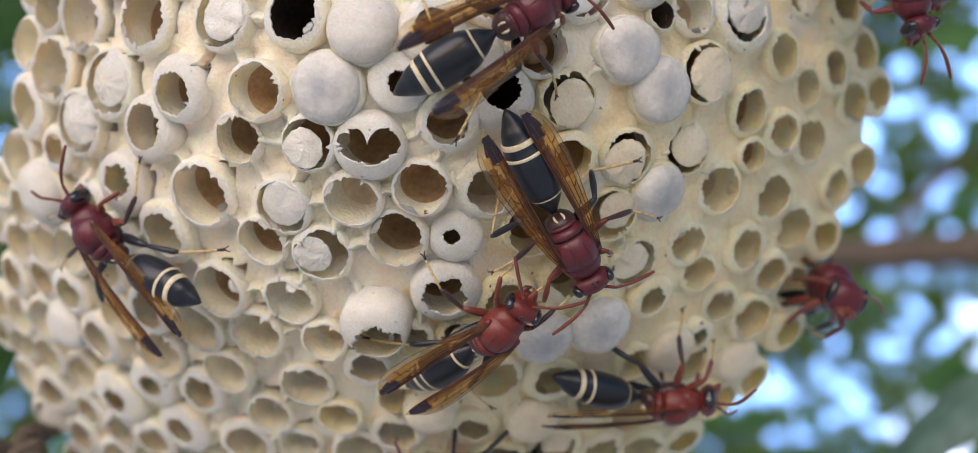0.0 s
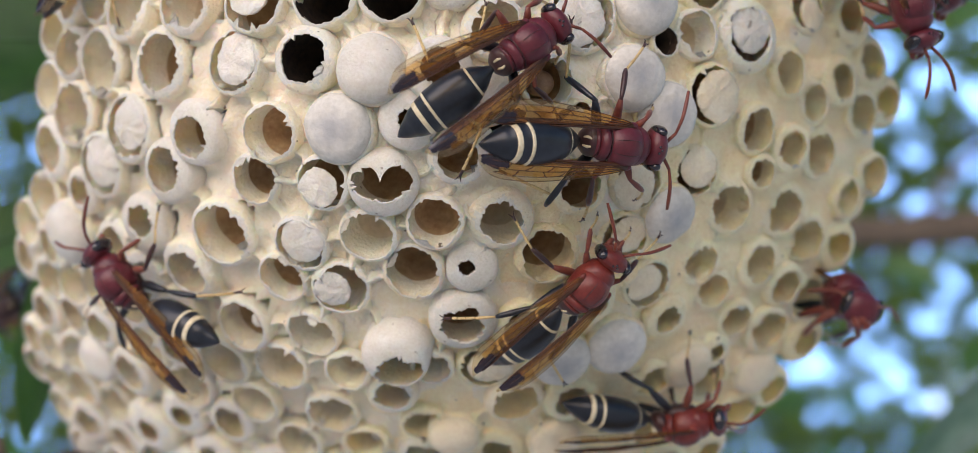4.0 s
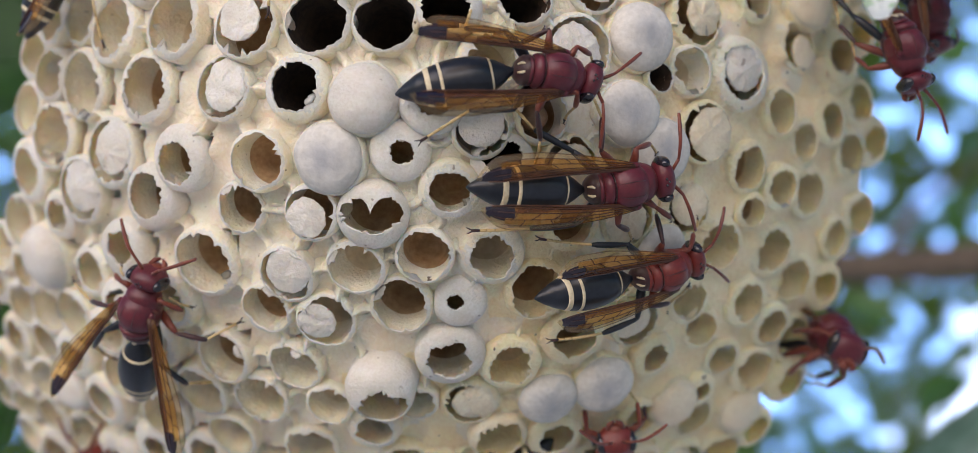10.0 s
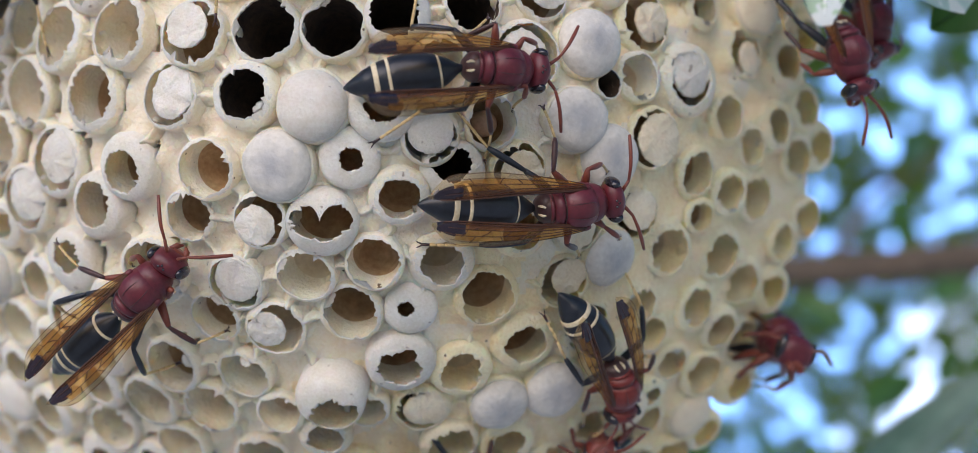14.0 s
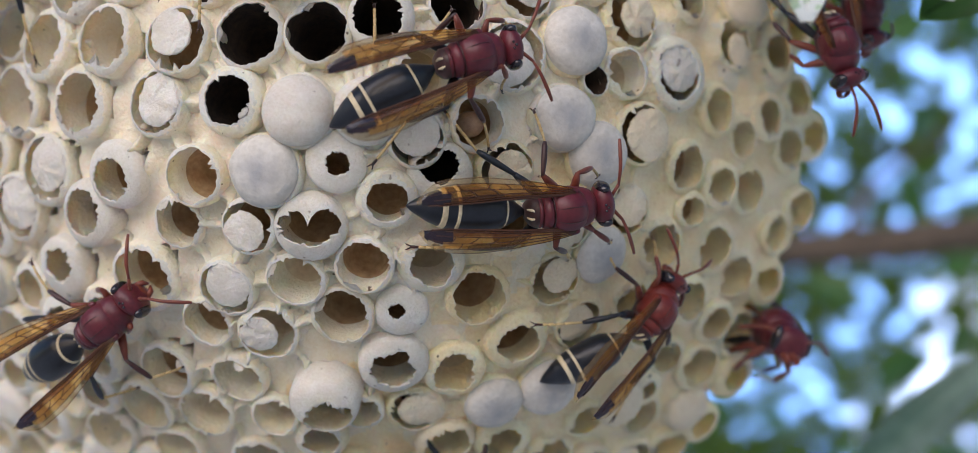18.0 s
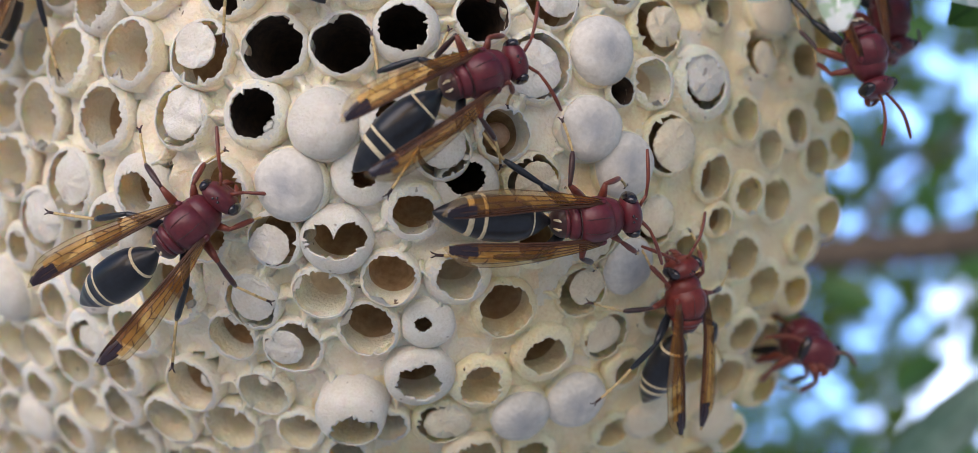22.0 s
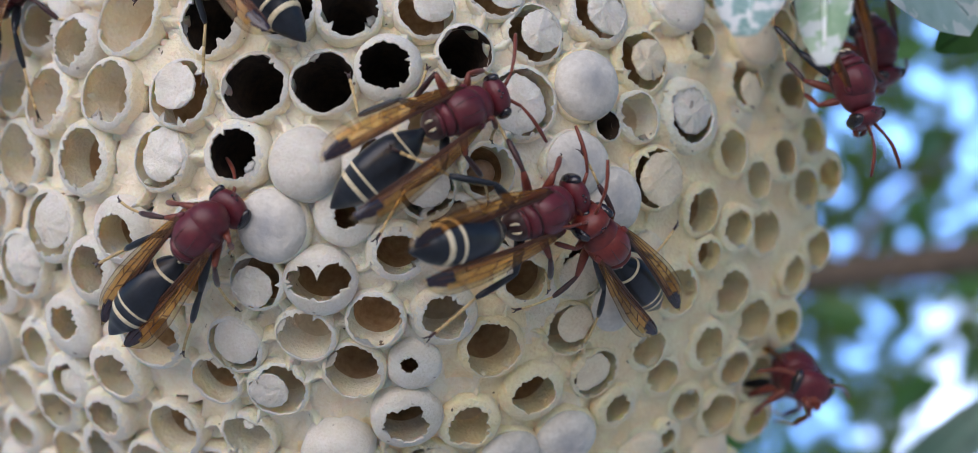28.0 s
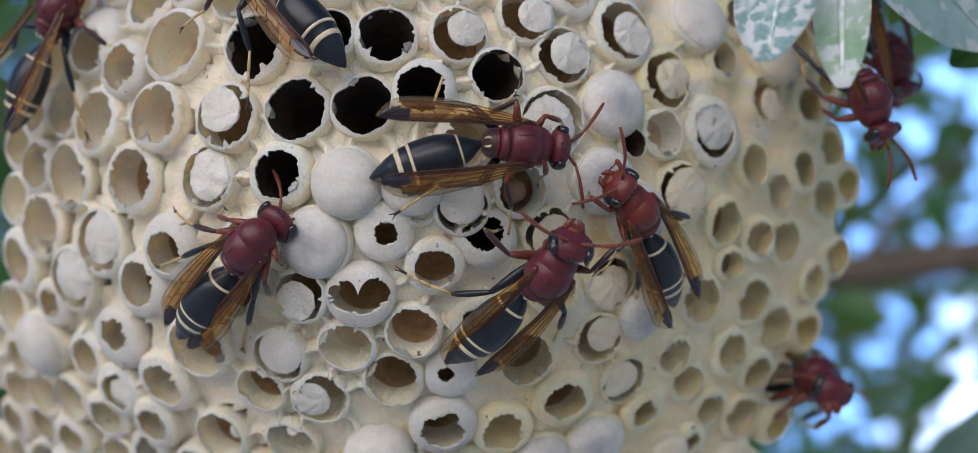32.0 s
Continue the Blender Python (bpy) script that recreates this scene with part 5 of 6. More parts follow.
part("wood", tube([(-60, 52, -90), (-40, 46, -50), (-20, 44, -10), (-5, 46, 30), (10, 52, 90)], [5, 6, 7, 6, 5], 12, steps=5), BARK, stem)
stem.matrix_world = TILT
# glowing sheet for the open sky beyond the crown: blue, with a white glow in the south-east
sky_sheet = bmesh.new()
bmesh.ops.create_grid(sky_sheet, x_segments=24, y_segments=16, size=1)
for v in sky_sheet.verts:
    x, z = v.co.x * 6.6, v.co.y * 3.7
    v.co = TILT @ Vector((x, 14.0 - 0.02 * x * x - 0.03 * z * z, z))
AIR, air_nodes, air_links, air_b = material("open_sky", 1.0)
air_place, air_far, air_level, air_mix, air_glow, air_cloud, air_add = (air_nodes.new("ShaderNode" + k) for k in ("TexCoord", "VectorMath", "MapRange", "MixRGB", "Emission", "TexNoise", "Math"))
air_far.operation, air_far.inputs[1].default_value = "DISTANCE", TILT @ Vector((5.2, 13.4, -1.9))
air_links.new(air_place.outputs["Object"], air_far.inputs[0])
air_cloud.inputs["Scale"].default_value, air_cloud.inputs["Detail"].default_value = 0.9, 3
air_links.new(air_place.outputs["Object"], air_cloud.inputs["Vector"])
air_add.operation, air_add.inputs[1].default_value = "MULTIPLY_ADD", 2.4
air_links.new(air_cloud.outputs["Fac"], air_add.inputs[0])
air_links.new(air_far.outputs["Value"], air_add.inputs[2])
air_level.inputs["From Min"].default_value, air_level.inputs["From Max"].default_value = 1.4, 2.6
air_level.inputs["To Min"].default_value, air_level.inputs["To Max"].default_value = 1.0, 0.0
air_links.new(air_add.outputs[0], air_level.inputs["Value"])
air_links.new(air_level.outputs[0], air_mix.inputs["Fac"])
air_mix.inputs["Color1"].default_value, air_mix.inputs["Color2"].default_value = (0.42, 0.95, 2.0, 1), (2.0, 2.4, 2.9, 1)
air_links.new(air_mix.outputs[0], air_glow.inputs["Color"])
air_links.new(air_glow.outputs[0], air_nodes["Material Output"].inputs["Surface"])
tagged(mesh_object("backdrop", sky_sheet, AIR), kind="structure")

# the shrub stem below the nest and the tree that bears the leaves behind it
shrub = tagged(new("shrub_stem"), "thin grey-brown shrub stem rising from the ground to the nest", "stem")
part("wood", tube([(-90, 180, -1500), (-120, 150, -900), (-95, 110, -400), (-58, 86, -95)], [16, 13, 10, 6], 10, steps=6), BARK, shrub)
tree = tagged(new("tree"), "brown tree with leafy limbs behind the nest", "tree")
part("trunk", tube([(340, 3350, -1540), (300, 3200, -600), (250, 2950, 300), (180, 2700, 1200), (120, 2300, 2050)], [95, 80, 62, 40, 16], 12, steps=5), BARK, tree)
for limb in ([(300, 3150, -300), (750, 2980, 100), (1150, 2800, 400)], [(280, 3050, 0), (-300, 2880, 350), (-900, 2700, 700)], [(240, 2900, 500), (650, 2620, 1000), (1200, 2450, 1350)],
             [(210, 2800, 800), (-250, 2560, 1150), (-1000, 2400, 1500)], [(170, 2650, 1300), (600, 2380, 1650), (1000, 2200, 1950)], [(160, 2560, 1500), (-350, 2320, 1750), (-800, 2180, 2000)]):
    part("limb", tube(limb, [34, 24, 9], 9, steps=5), BARK, tree)

# unseen ground, kept very pale to bounce light up on to the lower cells
ground = bmesh.new()
bmesh.ops.create_grid(ground, x_segments=40, y_segments=40, size=400)
for v in ground.verts:
    v.co.z = -1.5 + 0.05 * noise.noise(v.co * 0.3)
tagged(mesh_object("ground", ground, BOUNCE_GROUND), kind="structure")


def lowered(dip):
    """Pose of a head that is bent down under the thorax."""
    return pose(-0.012 * dip * MM, 0, -0.018 * dip * MM, 0, dip, 0)


def bend(parts, rows, dips=((0, 0), (32, 0))):
    """Key abdomen, head and wings of a wasp; dips: how far the head is lowered, by time."""
    head, tail, wings, legs = parts
    walk(tail, [(t, pose(*TAIL_AT, 0, tilt, turn)) for t, tilt, turn, nod, left, right in rows])
    walk(head, [(t, pose(*HEAD_AT) @ pose(0, 0, 0, 0, 0, nod) @ lowered(float(np.interp(t, *zip(*dips))))) for t, tilt, turn, nod, left, right in rows])
    walk(wings[0], [(t, hinge_pose(1, left)) for t, tilt, turn, nod, left, right in rows])
    walk(wings[1], [(t, hinge_pose(-1, right)) for t, tilt, turn, nod, left, right in rows])


def eased(keys):
    """Rows with places between wide swings."""
    fine = keys[:1]
    for (t0, a), (t1, b) in zip(keys, keys[1:]):
        parted = 1 + int(math.degrees(a.to_quaternion().rotation_difference(b.to_quaternion()).angle) / 55)
        fine += [(t0 + (t1 - t0) * i / parted, a.lerp(b, i / parted)) for i in range(1, parted + 1)]
    return fine


def step(parts, rows):
    """Key the legs of a wasp from stance to stance."""
    for which, pieces in parts[3].items():
        for k, piece in enumerate(pieces):
            walk(piece, eased([(t, leg_poses(which, stance)[k]) for t, stance in rows]))


def motions():
    walk(upper_wasp, [
        (0, TILT @ pose(-0.00007, -0.01305, 0.00715, 85.5, -33.3, 25.8)),
        (1, TILT @ pose(-0.00064, -0.01320, 0.00715, 82.9, -33.4, 29.5)),
        (2, TILT @ pose(-0.00097, -0.01333, 0.00719, 80.8, -34.3, 32.1)),
        (3, TILT @ pose(-0.00078, -0.01328, 0.00705, 85.2, -33.0, 25.4)),
        (6, TILT @ pose(-0.00080, -0.01336, 0.00802, 84.4, -36.3, 21.7)),
        (7, TILT @ pose(-0.00207, -0.01374, 0.00812, 81.3, -32.8, 25.7)),
        (8, TILT @ pose(-0.00098, -0.01332, 0.00974, 79.4, -28.8, 21.3)),
        (9, TILT @ pose(-0.00036, -0.01323, 0.00946, 83.3, -17.9, 16.1)),
        (10, TILT @ pose(0.00175, -0.01253, 0.00802, 83.3, 3.8, 20.7)),
        (11, TILT @ pose(0.00203, -0.01227, 0.00926, 84.6, -8.7, 24.0)),
        (12, TILT @ pose(0.00272, -0.01214, 0.00796, 89.2, 2.3, 18.4)),
        (13, TILT @ pose(0.00218, -0.01225, 0.01003, 88.2, -21.6, 17.8)),
        (15.5, TILT @ pose(0.00148, -0.01244, 0.00715, 97.8, 35.8, 37.9)),
        (16, TILT @ pose(0.00183, -0.01232, 0.00723, 95.7, 32.6, 35.0)),
        (17, TILT @ pose(0.00158, -0.01255, 0.00906, 86.1, 2.8, 17.5)),
        (18, TILT @ pose(0.00063, -0.01279, 0.00999, 85.0, -15.8, 16.5)),
        (19, TILT @ pose(0.00007, -0.01299, 0.00957, 85.1, -19.0, 18.1)),
        (20, TILT @ pose(-0.00114, -0.01337, 0.00932, 84.7, -22.5, 22.0)),
        (21, TILT @ pose(-0.00112, -0.01337, 0.00917, 84.9, -21.6, 20.4)),
        (22, TILT @ pose(-0.00106, -0.01334, 0.00929, 83.9, -21.4, 20.8)),
        (23, TILT @ pose(-0.00110, -0.01335, 0.00928, 84.0, -23.3, 22.9)),
        (24, TILT @ pose(-0.00076, -0.01331, 0.00903, 84.6, -20.5, 21.6)),
        (25, TILT @ pose(-0.00079, -0.01332, 0.00897, 85.0, -20.4, 21.1)),
        (26, TILT @ pose(-0.00111, -0.01339, 0.00915, 84.2, -22.9, 21.1)),
        (29, TILT @ pose(-0.00114, -0.01338, 0.00953, 82.3, -24.0, 21.8)),
        (30, TILT @ pose(-0.00091, -0.01331, 0.01012, 82.3, -12.5, 17.0)),
        (31, TILT @ pose(0.00075, -0.01291, 0.00882, 86.3, 3.3, 15.3)),
        (32, TILT @ pose(0.00105, -0.01281, 0.00851, 88.5, 3.6, 15.4)),
    ])
    bend(upper_wasp_parts, [
        # seconds, abdomen lifted and turned, head turned, wings spread
        (0, -23, 3, -0, 5, 4), (1, -24, 5, -0, 4, 5), (2, -9, 2, -0, 4, 5),
        (3, -20, 5, -0, 5, 4), (6, -19, 2, -2, 6, 3), (7, -26, 6, -4, 1, 7),
        (8, -18, 10, -13, 1, 4), (9, -13, 14, -13, -2, 5), (10, -14, 16, -16, -2, 9),
        (11, -10, 11, -7, -1, 6), (12, -9, 6, -1, 1, 5), (13, -8, 6, -0, -2, 4),
        (15.5, -32, 26, -13, -6, 11), (16, -29, 27, -11, -6, 12), (17, -12, 11, -6, -3, 5),
        (18, -10, 14, -6, -1, 7), (19, -13, 17, -6, -3, 9), (20, -20, 19, -3, -2, 9),
        (21, -18, 21, -4, -3, 10), (22, -19, 22, -5, -6, 11), (23, -21, 18, -4, -3, 9),
        (24, -20, 19, -6, -4, 11), (25, -19, 17, -4, -3, 9), (26, -19, 17, -4, -3, 9),
        (29, -20, 14, -6, -3, 10), (30, -15, 13, -8, -1, 7), (31, -11, 17, -7, -1, 9),
        (32, -10, 20, -4, -1, 9),
    ])
    walk(middle_wasp, [
        (0, TILT @ pose(0.00492, -0.00648, -0.01194, 107.7, 54.8, 28.5)),
        (1, TILT @ pose(0.00670, -0.00707, -0.00850, 107.5, 18.6, 19.2)),
        (2, TILT @ pose(0.00669, -0.00726, -0.00806, 105.7, 20.2, 18.3)),
        (3, TILT @ pose(0.00726, -0.00827, -0.00412, 103.0, 18.1, 22.6)),
        (6, TILT @ pose(0.00705, -0.00961, 0.00287, 94.9, -28.9, 16.6)),
        (7, TILT @ pose(0.00608, -0.01034, 0.00403, 91.5, -24.9, 22.1)),
        (8, TILT @ pose(0.00601, -0.01041, 0.00418, 89.8, -29.4, 23.7)),
        (9, TILT @ pose(0.00630, -0.01025, 0.00389, 92.0, -31.1, 21.4)),
        (10, TILT @ pose(0.00834, -0.00850, -0.00105, 100.1, -10.0, 15.5)),
        (11, TILT @ pose(0.00861, -0.00799, -0.00261, 103.3, -8.8, 12.7)),
        (12, TILT @ pose(0.00880, -0.00796, -0.00229, 103.1, -7.4, 13.2)),
        (13, TILT @ pose(0.00850, -0.00812, -0.00224, 103.7, -8.5, 14.6)),
        (15.5, TILT @ pose(0.00851, -0.00807, -0.00224, 102.4, -7.4, 16.4)),
        (16, TILT @ pose(0.00854, -0.00807, -0.00232, 103.0, -6.9, 14.9)),
        (17, TILT @ pose(0.00861, -0.00797, -0.00262, 104.3, -6.9, 14.6)),
        (18, TILT @ pose(0.00859, -0.00796, -0.00265, 103.3, -6.4, 15.2)),
        (19, TILT @ pose(0.00849, -0.00805, -0.00259, 103.6, -5.3, 14.0)),
        (20, TILT @ pose(0.00861, -0.00799, -0.00256, 103.5, -4.7, 14.3)),
        (21, TILT @ pose(0.00854, -0.00801, -0.00267, 103.6, -5.4, 13.6)),
        (22, TILT @ pose(0.00855, -0.00802, -0.00256, 104.4, -5.4, 14.5)),
        (23, TILT @ pose(0.00844, -0.00809, -0.00259, 103.7, -6.1, 13.9)),
        (24, TILT @ pose(0.00864, -0.00807, -0.00219, 103.6, -6.4, 14.6)),
        (25, TILT @ pose(0.00847, -0.00815, -0.00227, 103.4, -4.9, 14.6)),
        (26, TILT @ pose(0.00796, -0.00845, -0.00212, 103.9, -6.2, 15.6)),
        (29, TILT @ pose(0.00363, -0.01277, 0.00207, 92.8, -33.2, 30.5)),
        (30, TILT @ pose(0.00228, -0.01402, -0.00256, 161.3, -36.6, -56.3)),
        (31, TILT @ pose(0.00321, -0.01397, -0.00262, 155.3, -35.0, -52.8)),
        (32, TILT @ pose(0.00331, -0.01392, -0.00253, 154.9, -34.8, -51.6)),
    ])
    bend(middle_wasp_parts, [
        # seconds, abdomen lifted and turned, head turned, wings spread
        (0, 12, -2, -1, -2, 2), (1, 21, -6, 6, 5, -3), (2, 22, -5, 5, 0, -5),
        (3, 22, 8, 2, -2, 1), (6, 21, -3, -10, -3, -2), (7, 22, -3, -3, 1, -4),
        (8, 22, -5, -6, 0, -4), (9, 22, -4, -5, 1, -3), (10, 6, -9, 3, 4, -8),
        (11, 6, -9, 6, 5, -9), (12, 6, -8, 5, 3, -7), (13, 6, -8, 5, 4, -9),
        (15.5, 6, -9, 4, 4, -9), (16, 6, -9, 4, 3, -7), (17, 6, -11, 5, 3, -7),
        (18, 6, -9, 5, 3, -7), (19, 6, -8, 4, 2, -5), (20, 6, -9, 4, 1, -5),
        (21, 6, -9, 5, 3, -6), (22, 6, -10, 6, 2, -5), (23, 6, -10, 4, 3, -6),
        (24, 6, -8, 3, 2, -5), (25, 6, -8, 4, 1, -5), (26, 6, -9, 5, 3, -5),
        (29, 22, -15, 1, 5, -8), (30, 18, -15, 5, 4, -2), (31, 19, -15, 11, 4, -6),
        (32, 19, -13, 9, 3, -5),
    ])
    walk(roaming_wasp, [
        (0, TILT @ pose(-0.00136, -0.00383, -0.02025, 137.6, -39.1, -35.9)),
        (1, TILT @ pose(-0.00021, -0.00492, -0.01767, 127.1, -47.2, -16.7)),
        (2, TILT @ pose(0.00232, -0.00518, -0.01558, 127.7, -44.9, -13.7)),
        (3, TILT @ pose(0.00368, -0.00508, -0.01484, 132.7, -46.3, -18.5)),
        (6, TILT @ pose(0.00685, -0.00753, -0.00744, 104.5, -53.1, 14.2)),
        (7, TILT @ pose(0.00654, -0.00898, -0.00369, 103.0, -65.7, 13.7)),
        (8, TILT @ pose(0.00821, -0.00823, -0.00339, 108.8, -60.7, 9.3)),
        (9, TILT @ pose(0.00975, -0.00578, -0.00819, 115.1, -42.4, 7.0)),
        (10, TILT @ pose(0.01272, -0.00334, -0.00857, 108.3, -15.5, 27.3)),
        (11, TILT @ pose(0.01439, -0.00168, -0.00954, 104.8, -2.8, 33.9)),
        (12, TILT @ pose(0.01573, 0.00049, -0.01226, 109.7, 15.4, 42.2)),
        (13, TILT @ pose(0.01442, 0.00201, -0.01703, 134.3, 53.3, 74.4)),
        (15.5, TILT @ pose(0.01576, 0.00425, -0.02014, 116.4, 42.6, 54.3)),
        (16, TILT @ pose(0.01705, 0.00487, -0.01961, 111.3, 30.9, 46.7)),
        (17, TILT @ pose(0.01842, 0.00461, -0.01669, 110.1, -21.6, 16.5)),
        (18, TILT @ pose(0.01814, 0.00244, -0.01257, 109.4, -49.7, 24.1)),
        (19, TILT @ pose(0.01912, 0.00208, -0.00967, 100.9, -68.2, 32.6)),
        (20, TILT @ pose(0.01912, 0.00178, -0.00916, -128.3, -72.3, -104.2)),
        (21, TILT @ pose(0.01994, 0.00242, -0.01026, 161.2, -80.6, -32.4)),
        (22, TILT @ pose(0.01832, 0.00126, -0.01060, -134.2, -73.0, -101.7)),
        (23, TILT @ pose(0.01692, 0.00029, -0.01037, -121.0, -50.6, -117.2)),
        (24, TILT @ pose(0.01586, 0.00002, -0.01096, -116.6, -33.3, -126.8)),
        (25, TILT @ pose(0.01307, -0.00362, -0.00695, -112.1, -35.2, -131.2)),
        (26, TILT @ pose(0.01344, -0.00374, -0.00661, -123.4, -32.0, -117.1)),
        (29, TILT @ pose(0.01026, -0.00824, 0.00102, -118.1, -30.8, -121.6)),
        (30, TILT @ pose(0.00988, -0.00803, 0.00202, -106.7, -32.4, -132.4)),
        (31, TILT @ pose(0.01105, -0.00718, 0.00197, -108.3, -36.1, -129.7)),
        (32, TILT @ pose(0.01180, -0.00681, 0.00253, -115.0, -38.7, -121.9)),
    ])
    bend(roaming_wasp_parts, [
        # seconds, abdomen lifted and turned, head turned, wings spread
        (0, -2, -4, 4, 9, -9), (1, -7, 5, -1, 5, -4), (2, -10, 2, -1, 7, -9),
        (3, -6, 1, 3, 8, -9), (6, -26, 7, 5, 7, -9), (7, -26, 7, 1, 7, -9),
        (8, -19, 6, 3, 6, -9), (9, -12, 6, 3, 8, -9), (10, 2, -3, 5, 9, -5),
        (11, -7, -2, 0, 8, -4), (12, -8, 7, -3, 3, -0), (13, -8, 23, -12, -9, 10),
        (15.5, -4, 9, -11, -2, 5), (16, -4, 4, -9, 2, 1), (17, 3, -14, 6, 15, -9),
        (18, -20, -12, 14, 9, -9), (19, -27, -6, 13, 8, -9), (20, -13, -8, 13, -9, -1),
        (21, -25, -7, 15, 6, -9), (22, -21, -7, 11, 3, -7), (23, -8, -4, 3, -1, 1),
        (24, -1, 4, -2, -0, -3), (25, 0, 4, -5, -3, 3), (26, 8, 5, -5, -2, 1),
        (29, 9, -0, -3, 2, -3), (30, 5, -7, 9, 8, -8), (31, 4, -9, 13, 10, -5),
        (32, 10, -10, 13, 10, -7),
    ])
    walk(western_wasp, [
        (0, TILT @ pose(-0.03993, 0.00336, -0.01404, -126.7, -47.8, 179.6)),
        (1, TILT @ pose(-0.04152, 0.00506, -0.01497, -130.4, -48.6, -176.5)),
        (2, TILT @ pose(-0.04173, 0.00529, -0.01514, -130.7, -48.8, -176.9)),
        (3, TILT @ pose(-0.04143, 0.00505, -0.01508, -126.4, -48.4, 179.0)),
        (6, TILT @ pose(-0.03983, 0.00358, -0.01449, -115.2, -48.1, 172.2)),
        (7, TILT @ pose(-0.04269, 0.00550, -0.01390, -117.1, -45.5, 175.0)),
        (8, TILT @ pose(-0.04207, 0.00421, -0.01303, -120.4, -48.5, 178.7)),
        (9, TILT @ pose(-0.03859, 0.00042, -0.01331, -158.2, -62.9, -144.3)),
        (10, TILT @ pose(-0.03542, 0.00013, -0.01459, 130.3, -60.5, -58.8)),
        (11, TILT @ pose(-0.03349, -0.00116, -0.01405, 102.9, -43.2, -28.3)),
        (12, TILT @ pose(-0.03065, -0.00379, -0.01256, 95.4, -45.9, -14.3)),
        (13, TILT @ pose(-0.02966, -0.00484, -0.01132, 103.7, -42.7, -19.9)),
        (15.5, TILT @ pose(-0.02917, -0.00516, -0.01116, 103.4, -44.9, -21.8)),
        (16, TILT @ pose(-0.02919, -0.00501, -0.01146, 102.9, -45.2, -20.5)),
        (17, TILT @ pose(-0.03078, -0.00372, -0.01248, 98.1, -42.5, -13.4)),
        (18, TILT @ pose(-0.03292, -0.00171, -0.01368, 102.9, -34.9, -23.8)),
        (19, TILT @ pose(-0.03021, -0.00534, -0.00974, 108.3, -50.7, -19.9)),
        (20, TILT @ pose(-0.03043, -0.00567, -0.00873, 111.4, -55.0, -20.0)),
        (21, TILT @ pose(-0.03050, -0.00666, -0.00609, 96.3, -59.0, -10.5)),
        (22, TILT @ pose(-0.02566, -0.01014, -0.00336, 94.3, -39.6, -2.9)),
        (23, TILT @ pose(-0.02307, -0.01156, -0.00100, 104.3, -38.7, -25.2)),
        (24, TILT @ pose(-0.02263, -0.01170, -0.00059, 111.7, -33.5, -39.5)),
        (25, TILT @ pose(-0.02262, -0.01177, -0.00019, 115.0, -32.4, -44.0)),
        (26, TILT @ pose(-0.02267, -0.01174, -0.00035, 112.3, -33.6, -41.7)),
        (29, TILT @ pose(-0.02256, -0.01176, -0.00020, 118.7, -37.7, -46.1)),
        (30, TILT @ pose(-0.02227, -0.01173, 0.00007, 123.0, -34.4, -51.0)),
        (31, TILT @ pose(-0.02247, -0.01168, 0.00001, 120.5, -31.9, -49.8)),
        (32, TILT @ pose(-0.02241, -0.01155, -0.00008, 120.9, -32.6, -50.3)),
    ])
    bend(western_wasp_parts, [
        # seconds, abdomen lifted and turned, head turned, wings spread
        (0, 12, 36, 3, -2, 4), (1, 10, 39, 3, -1, 6), (2, 9, 38, 1, -2, 6),
        (3, 10, 37, 2, -6, 5), (6, 13, 37, 2, -7, 10), (7, 9, 33, 2, 9, 15),
        (8, 3, 30, 4, 7, 16), (9, -14, 2, 10, 15, 19), (10, -15, -3, 1, 20, 25),
        (11, -10, -3, 6, 17, 22), (12, -14, -7, 9, 12, 26), (13, -9, -5, 10, 3, 1),
        (15.5, -2, -7, 11, -2, -3), (16, -4, -8, 10, -2, -4), (17, -10, -6, 8, 1, -3),
        (18, -10, -7, 10, 8, 4), (19, -17, -12, 7, 14, 6), (20, -21, -14, 6, 18, 4),
        (21, -26, -11, 6, 16, 13), (22, -17, -7, 10, 11, 10), (23, 1, -7, 15, 5, 5),
        (24, 19, -5, 11, 1, 3), (25, 21, -3, 8, -1, 2), (26, 20, -2, 9, -2, -1),
        (29, 22, 0, 3, -2, -2), (30, 22, 1, 8, -1, -3), (31, 22, 1, 8, -2, -3),
        (32, 20, 2, 6, -2, -1),
    ], ((0, 0), (22, 0), (23, 45), (24, 85), (32, 85)))
    step(middle_wasp_parts, [(0, MIDDLE_TURNING), (3.5, MIDDLE_TURNING), (4.8, STANDING), (6, MIDDLE_STILL), (9, MIDDLE_STILL), (9.5, STANDING), (10, MIDDLE_STILL), (26.5, MIDDLE_STILL),
                             (27.5, STANDING), (28.7, MIDDLE_STILL), (30, MIDDLE_FEEDING), (32, MIDDLE_FEEDING)])
    step(roaming_wasp_parts, [(0, ROAMING_RISING), (8.5, ROAMING_RISING), (9.4, STANDING), (10, ROAMING_CROSSING), (16, ROAMING_CROSSING), (17, STANDING), (22, STANDING), (24, ROAMING_FEEDING),
                              (26, STANDING), (28, ROAMING_RISING), (29, ROAMING_FEEDING), (32, ROAMING_FEEDING)])
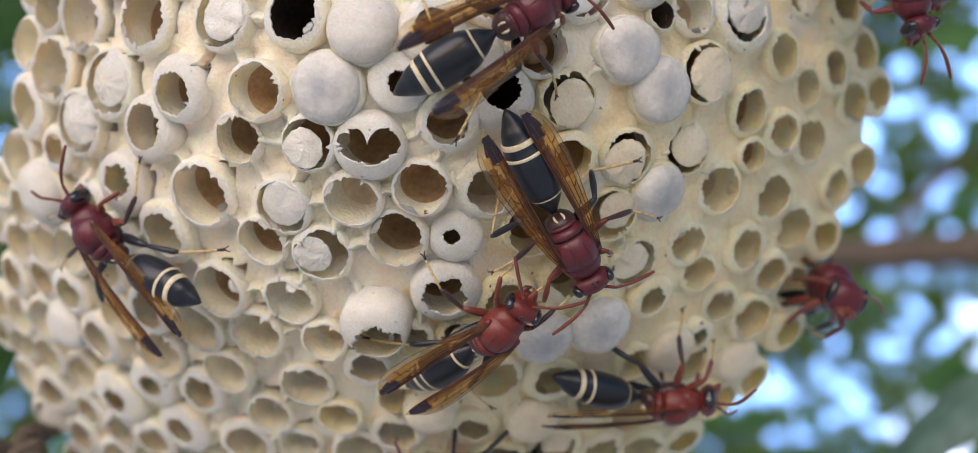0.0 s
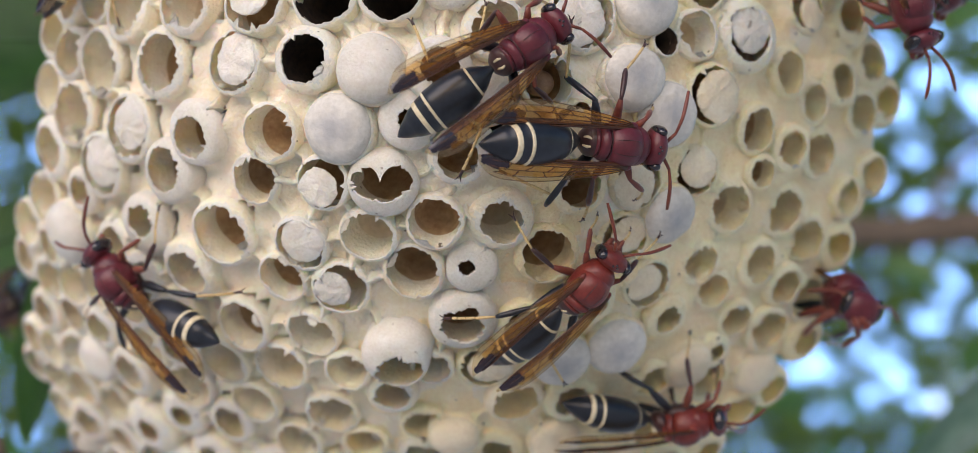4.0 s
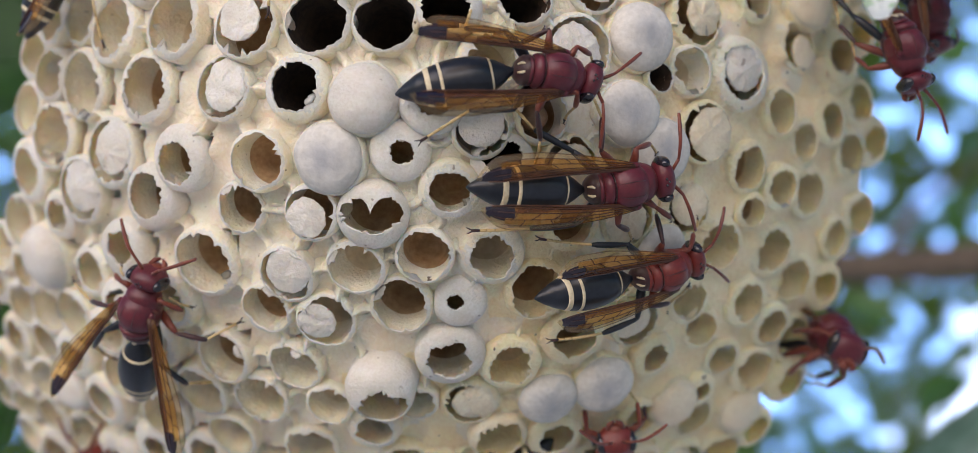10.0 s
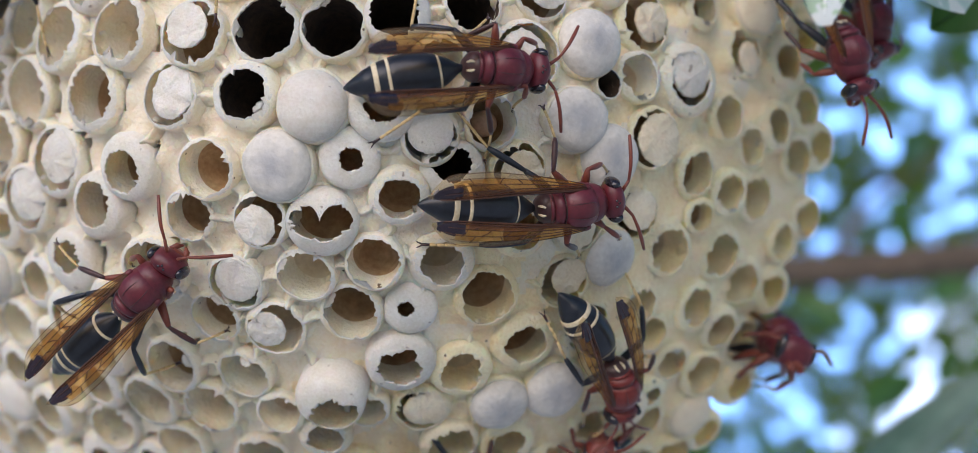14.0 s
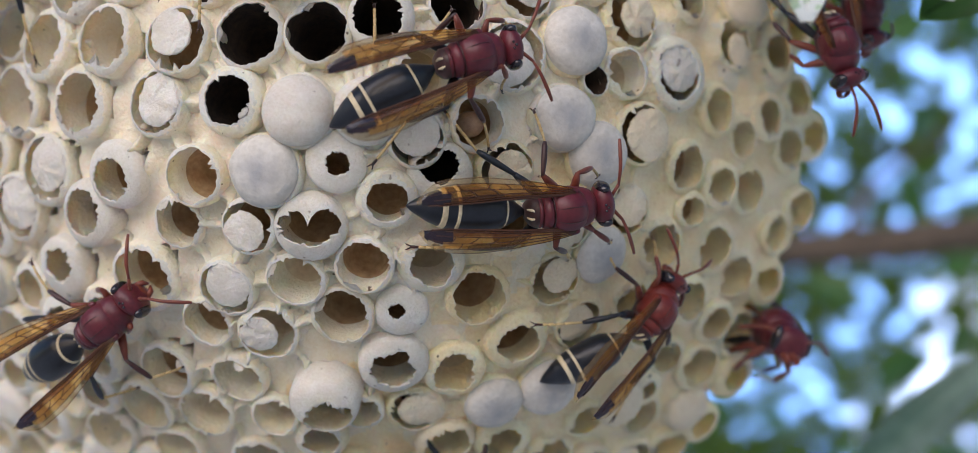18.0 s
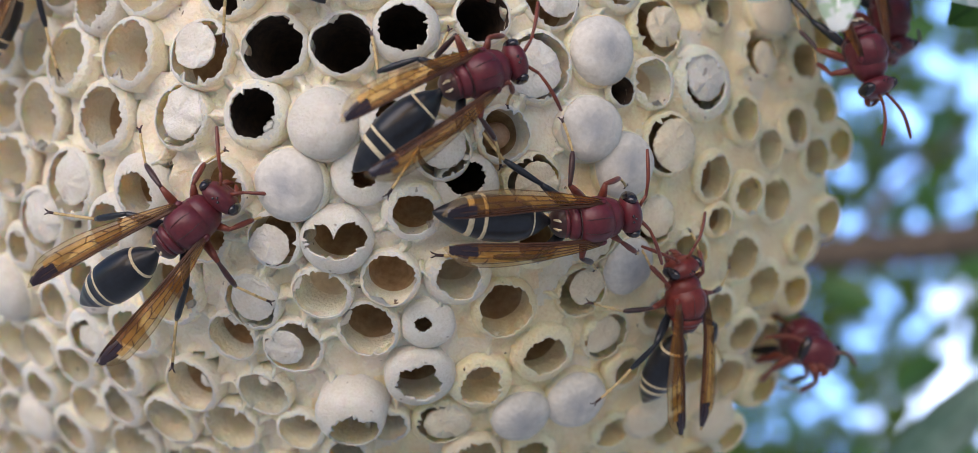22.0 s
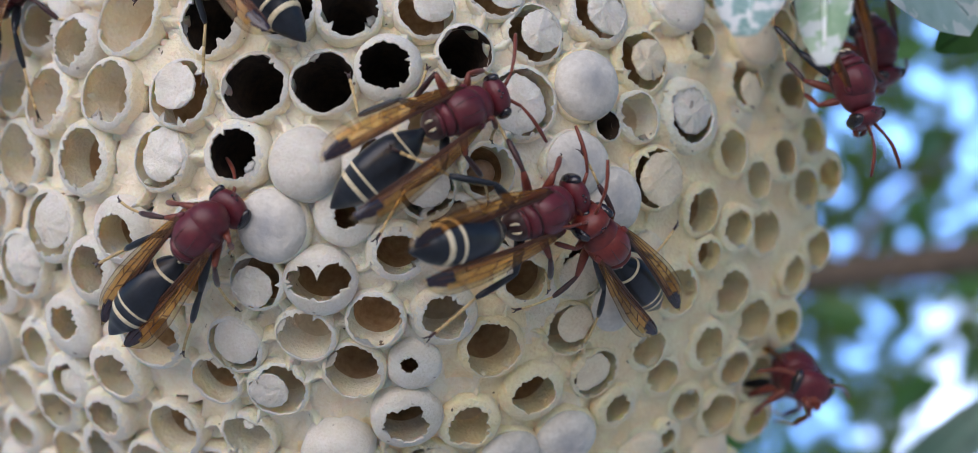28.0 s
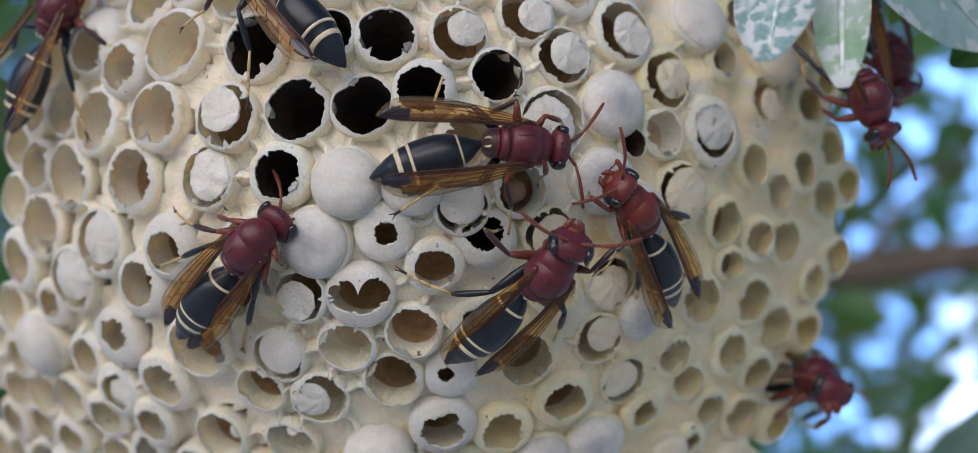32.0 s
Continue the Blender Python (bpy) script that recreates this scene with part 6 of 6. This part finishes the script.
    step(western_wasp_parts, [(0, WESTERN_EDGE), (8.5, WESTERN_EDGE), (9.5, STANDING), (10.3, WESTERN_MIDDLE), (13, WESTERN_MIDDLE), (17, WESTERN_MIDDLE), (21, WESTERN_MIDDLE), (22, STANDING), (23, WESTERN_CELL), (32, WESTERN_CELL)])
    walk(lower_wasp, eased([
        (0, TILT @ pose(0.01611, 0.00900, -0.02771, 157.1, -1.1, 6.8)),
        (1, TILT @ pose(0.01538, 0.00867, -0.02778, 157.1, -1.1, 6.8)),
        (2, TILT @ pose(0.01580, 0.01010, -0.02921, 157.1, -1.1, 6.8)),
        (3, TILT @ pose(0.01508, 0.00920, -0.02871, 157.1, -1.1, 6.8)),
        (6, TILT @ pose(0.01572, 0.00878, -0.02772, 157.1, -1.1, 6.8)),
        (7, TILT @ pose(0.01472, 0.00791, -0.02743, 157.1, -1.1, 6.8)),
        (8, TILT @ pose(0.01582, 0.00798, -0.02674, 157.1, -1.1, 6.8)),
        (9, TILT @ pose(0.01010, 0.00846, -0.02747, 157.1, 13.5, 48.6)),
        (9.5, TILT @ pose(0.00839, 0.00799, -0.02805, 162.3, -19.9, -27.2)),
        (10, TILT @ pose(0.01002, 0.00827, -0.02727, -170.6, -24.7, -92.0)),
        (11, TILT @ pose(0.01165, 0.01066, -0.02907, -169.9, -24.5, -93.6)),
        (12, TILT @ pose(0.01267, 0.01376, -0.03189, -170.5, -24.7, -92.2)),
        (13, TILT @ pose(0.01382, 0.01110, -0.02790, -166.9, -23.1, -101.2)),
        (15.5, TILT @ pose(0.01429, 0.01370, -0.03080, -168.3, -23.8, -97.6)),
        (16, TILT @ pose(0.01393, 0.01485, -0.03235, -168.3, -23.8, -97.6)),
        (19, TILT @ pose(0.01389, 0.01922, -0.03708, -168.8, -24.0, -96.2)),
        (26, TILT @ pose(0.01321, 0.02078, -0.03916, -168.8, -24.0, -96.4)),
        (32, TILT @ pose(0.01132, 0.02066, -0.04010, -169.2, -24.2, -95.4)),
    ]))
    bend(lower_wasp_parts, [
        (0, 0, -20, 10, 2, 2), (1, 0, -20, 10, 2, 2), (2, 0, -20, 10, 2, 2), (3, 0, -20, 10, 2, 2),
        (6, 0, -20, 10, 2, 2), (7, 0, -20, 10, 2, 2), (8, 0, -20, 10, 2, 2), (9, -3, 24, 3, 2, 2),
        (9.5, 0, 24, 35, 2, 2), (10, 24, -9, -1, 2, 2), (11, 24, -6, 0, 2, 2), (12, 24, -9, -2, 2, 2),
        (13, 24, 0, 4, 2, 2), (15.5, 24, 0, 1, 2, 2), (16, 24, 0, 2, 2, 2), (19, 24, 0, 1, 2, 2),
        (26, 24, 0, 0, 2, 2), (32, 24, 0, 0, 2, 2),
    ])
    walk(corner_wasp, eased([
        (0, TILT @ pose(-0.01706, 0.02645, -0.05059, -126.4, -20.2, -168.9)),
        (3.5, TILT @ pose(-0.02085, 0.02417, -0.04800, -125.9, -21.4, -171.0)),
        (6, TILT @ pose(-0.02858, 0.01644, -0.03823, -123.1, -23.1, -178.8)),
        (7, TILT @ pose(-0.03195, 0.01648, -0.03668, -136.8, -48.1, -156.9)),
        (8, TILT @ pose(-0.03962, 0.02040, -0.03588, -149.5, -58.5, -145.1)),
        (9, TILT @ pose(-0.04796, 0.02425, -0.03298, -146.8, -61.6, -151.5)),
        (10, TILT @ pose(-0.04589, 0.02576, -0.03678, -145.3, -58.7, -152.2)),
        (13, TILT @ pose(-0.03786, 0.02324, -0.04021, -160.7, -59.8, -130.6)),
        (32, TILT @ pose(-0.05348, 0.04838, -0.05458, -171.1, -62.2, -122.8)),
    ]))
    bend(corner_wasp_parts, [
        (0, -9, -18, -9, 6, 6), (3.5, -9, -21, -9, 6, 6), (6, -12, -24, -4, 6, 6), (7, -6, -15, -9, 6, 6),
        (8, 6, 0, -18, 6, 6), (9, 0, -9, -15, 6, 6), (10, -6, -15, -18, 6, 6), (13, 18, 12, -6, 6, 6),
        (32, 21, 18, -6, 6, 6),
    ])
    walk(under_wasp, eased([
        (0, TILT @ pose(-0.00464, 0.01215, -0.03744, -122.1, 8.0, -178.3)),
        (3, TILT @ pose(-0.00631, 0.01433, -0.03984, -122.9, 11.4, 178.2)),
        (8, TILT @ pose(-0.00741, 0.01341, -0.03901, -122.2, 3.5, -178.0)),
        (13, TILT @ pose(0.00029, 0.00730, -0.03136, 120.0, 12.3, 18.5)),
        (32, TILT @ pose(-0.00137, 0.01305, -0.03774, 122.2, 16.5, 19.5)),
    ]))
    bend(under_wasp_parts, [
        (0, -27, -24, -35, 6, 6), (3, -27, -24, -35, 6, 6), (8, -24, -24, -35, 6, 6), (13, 24, -24, 28, 6, 6),
        (32, 24, -24, 28, 6, 6),
    ])


motions()
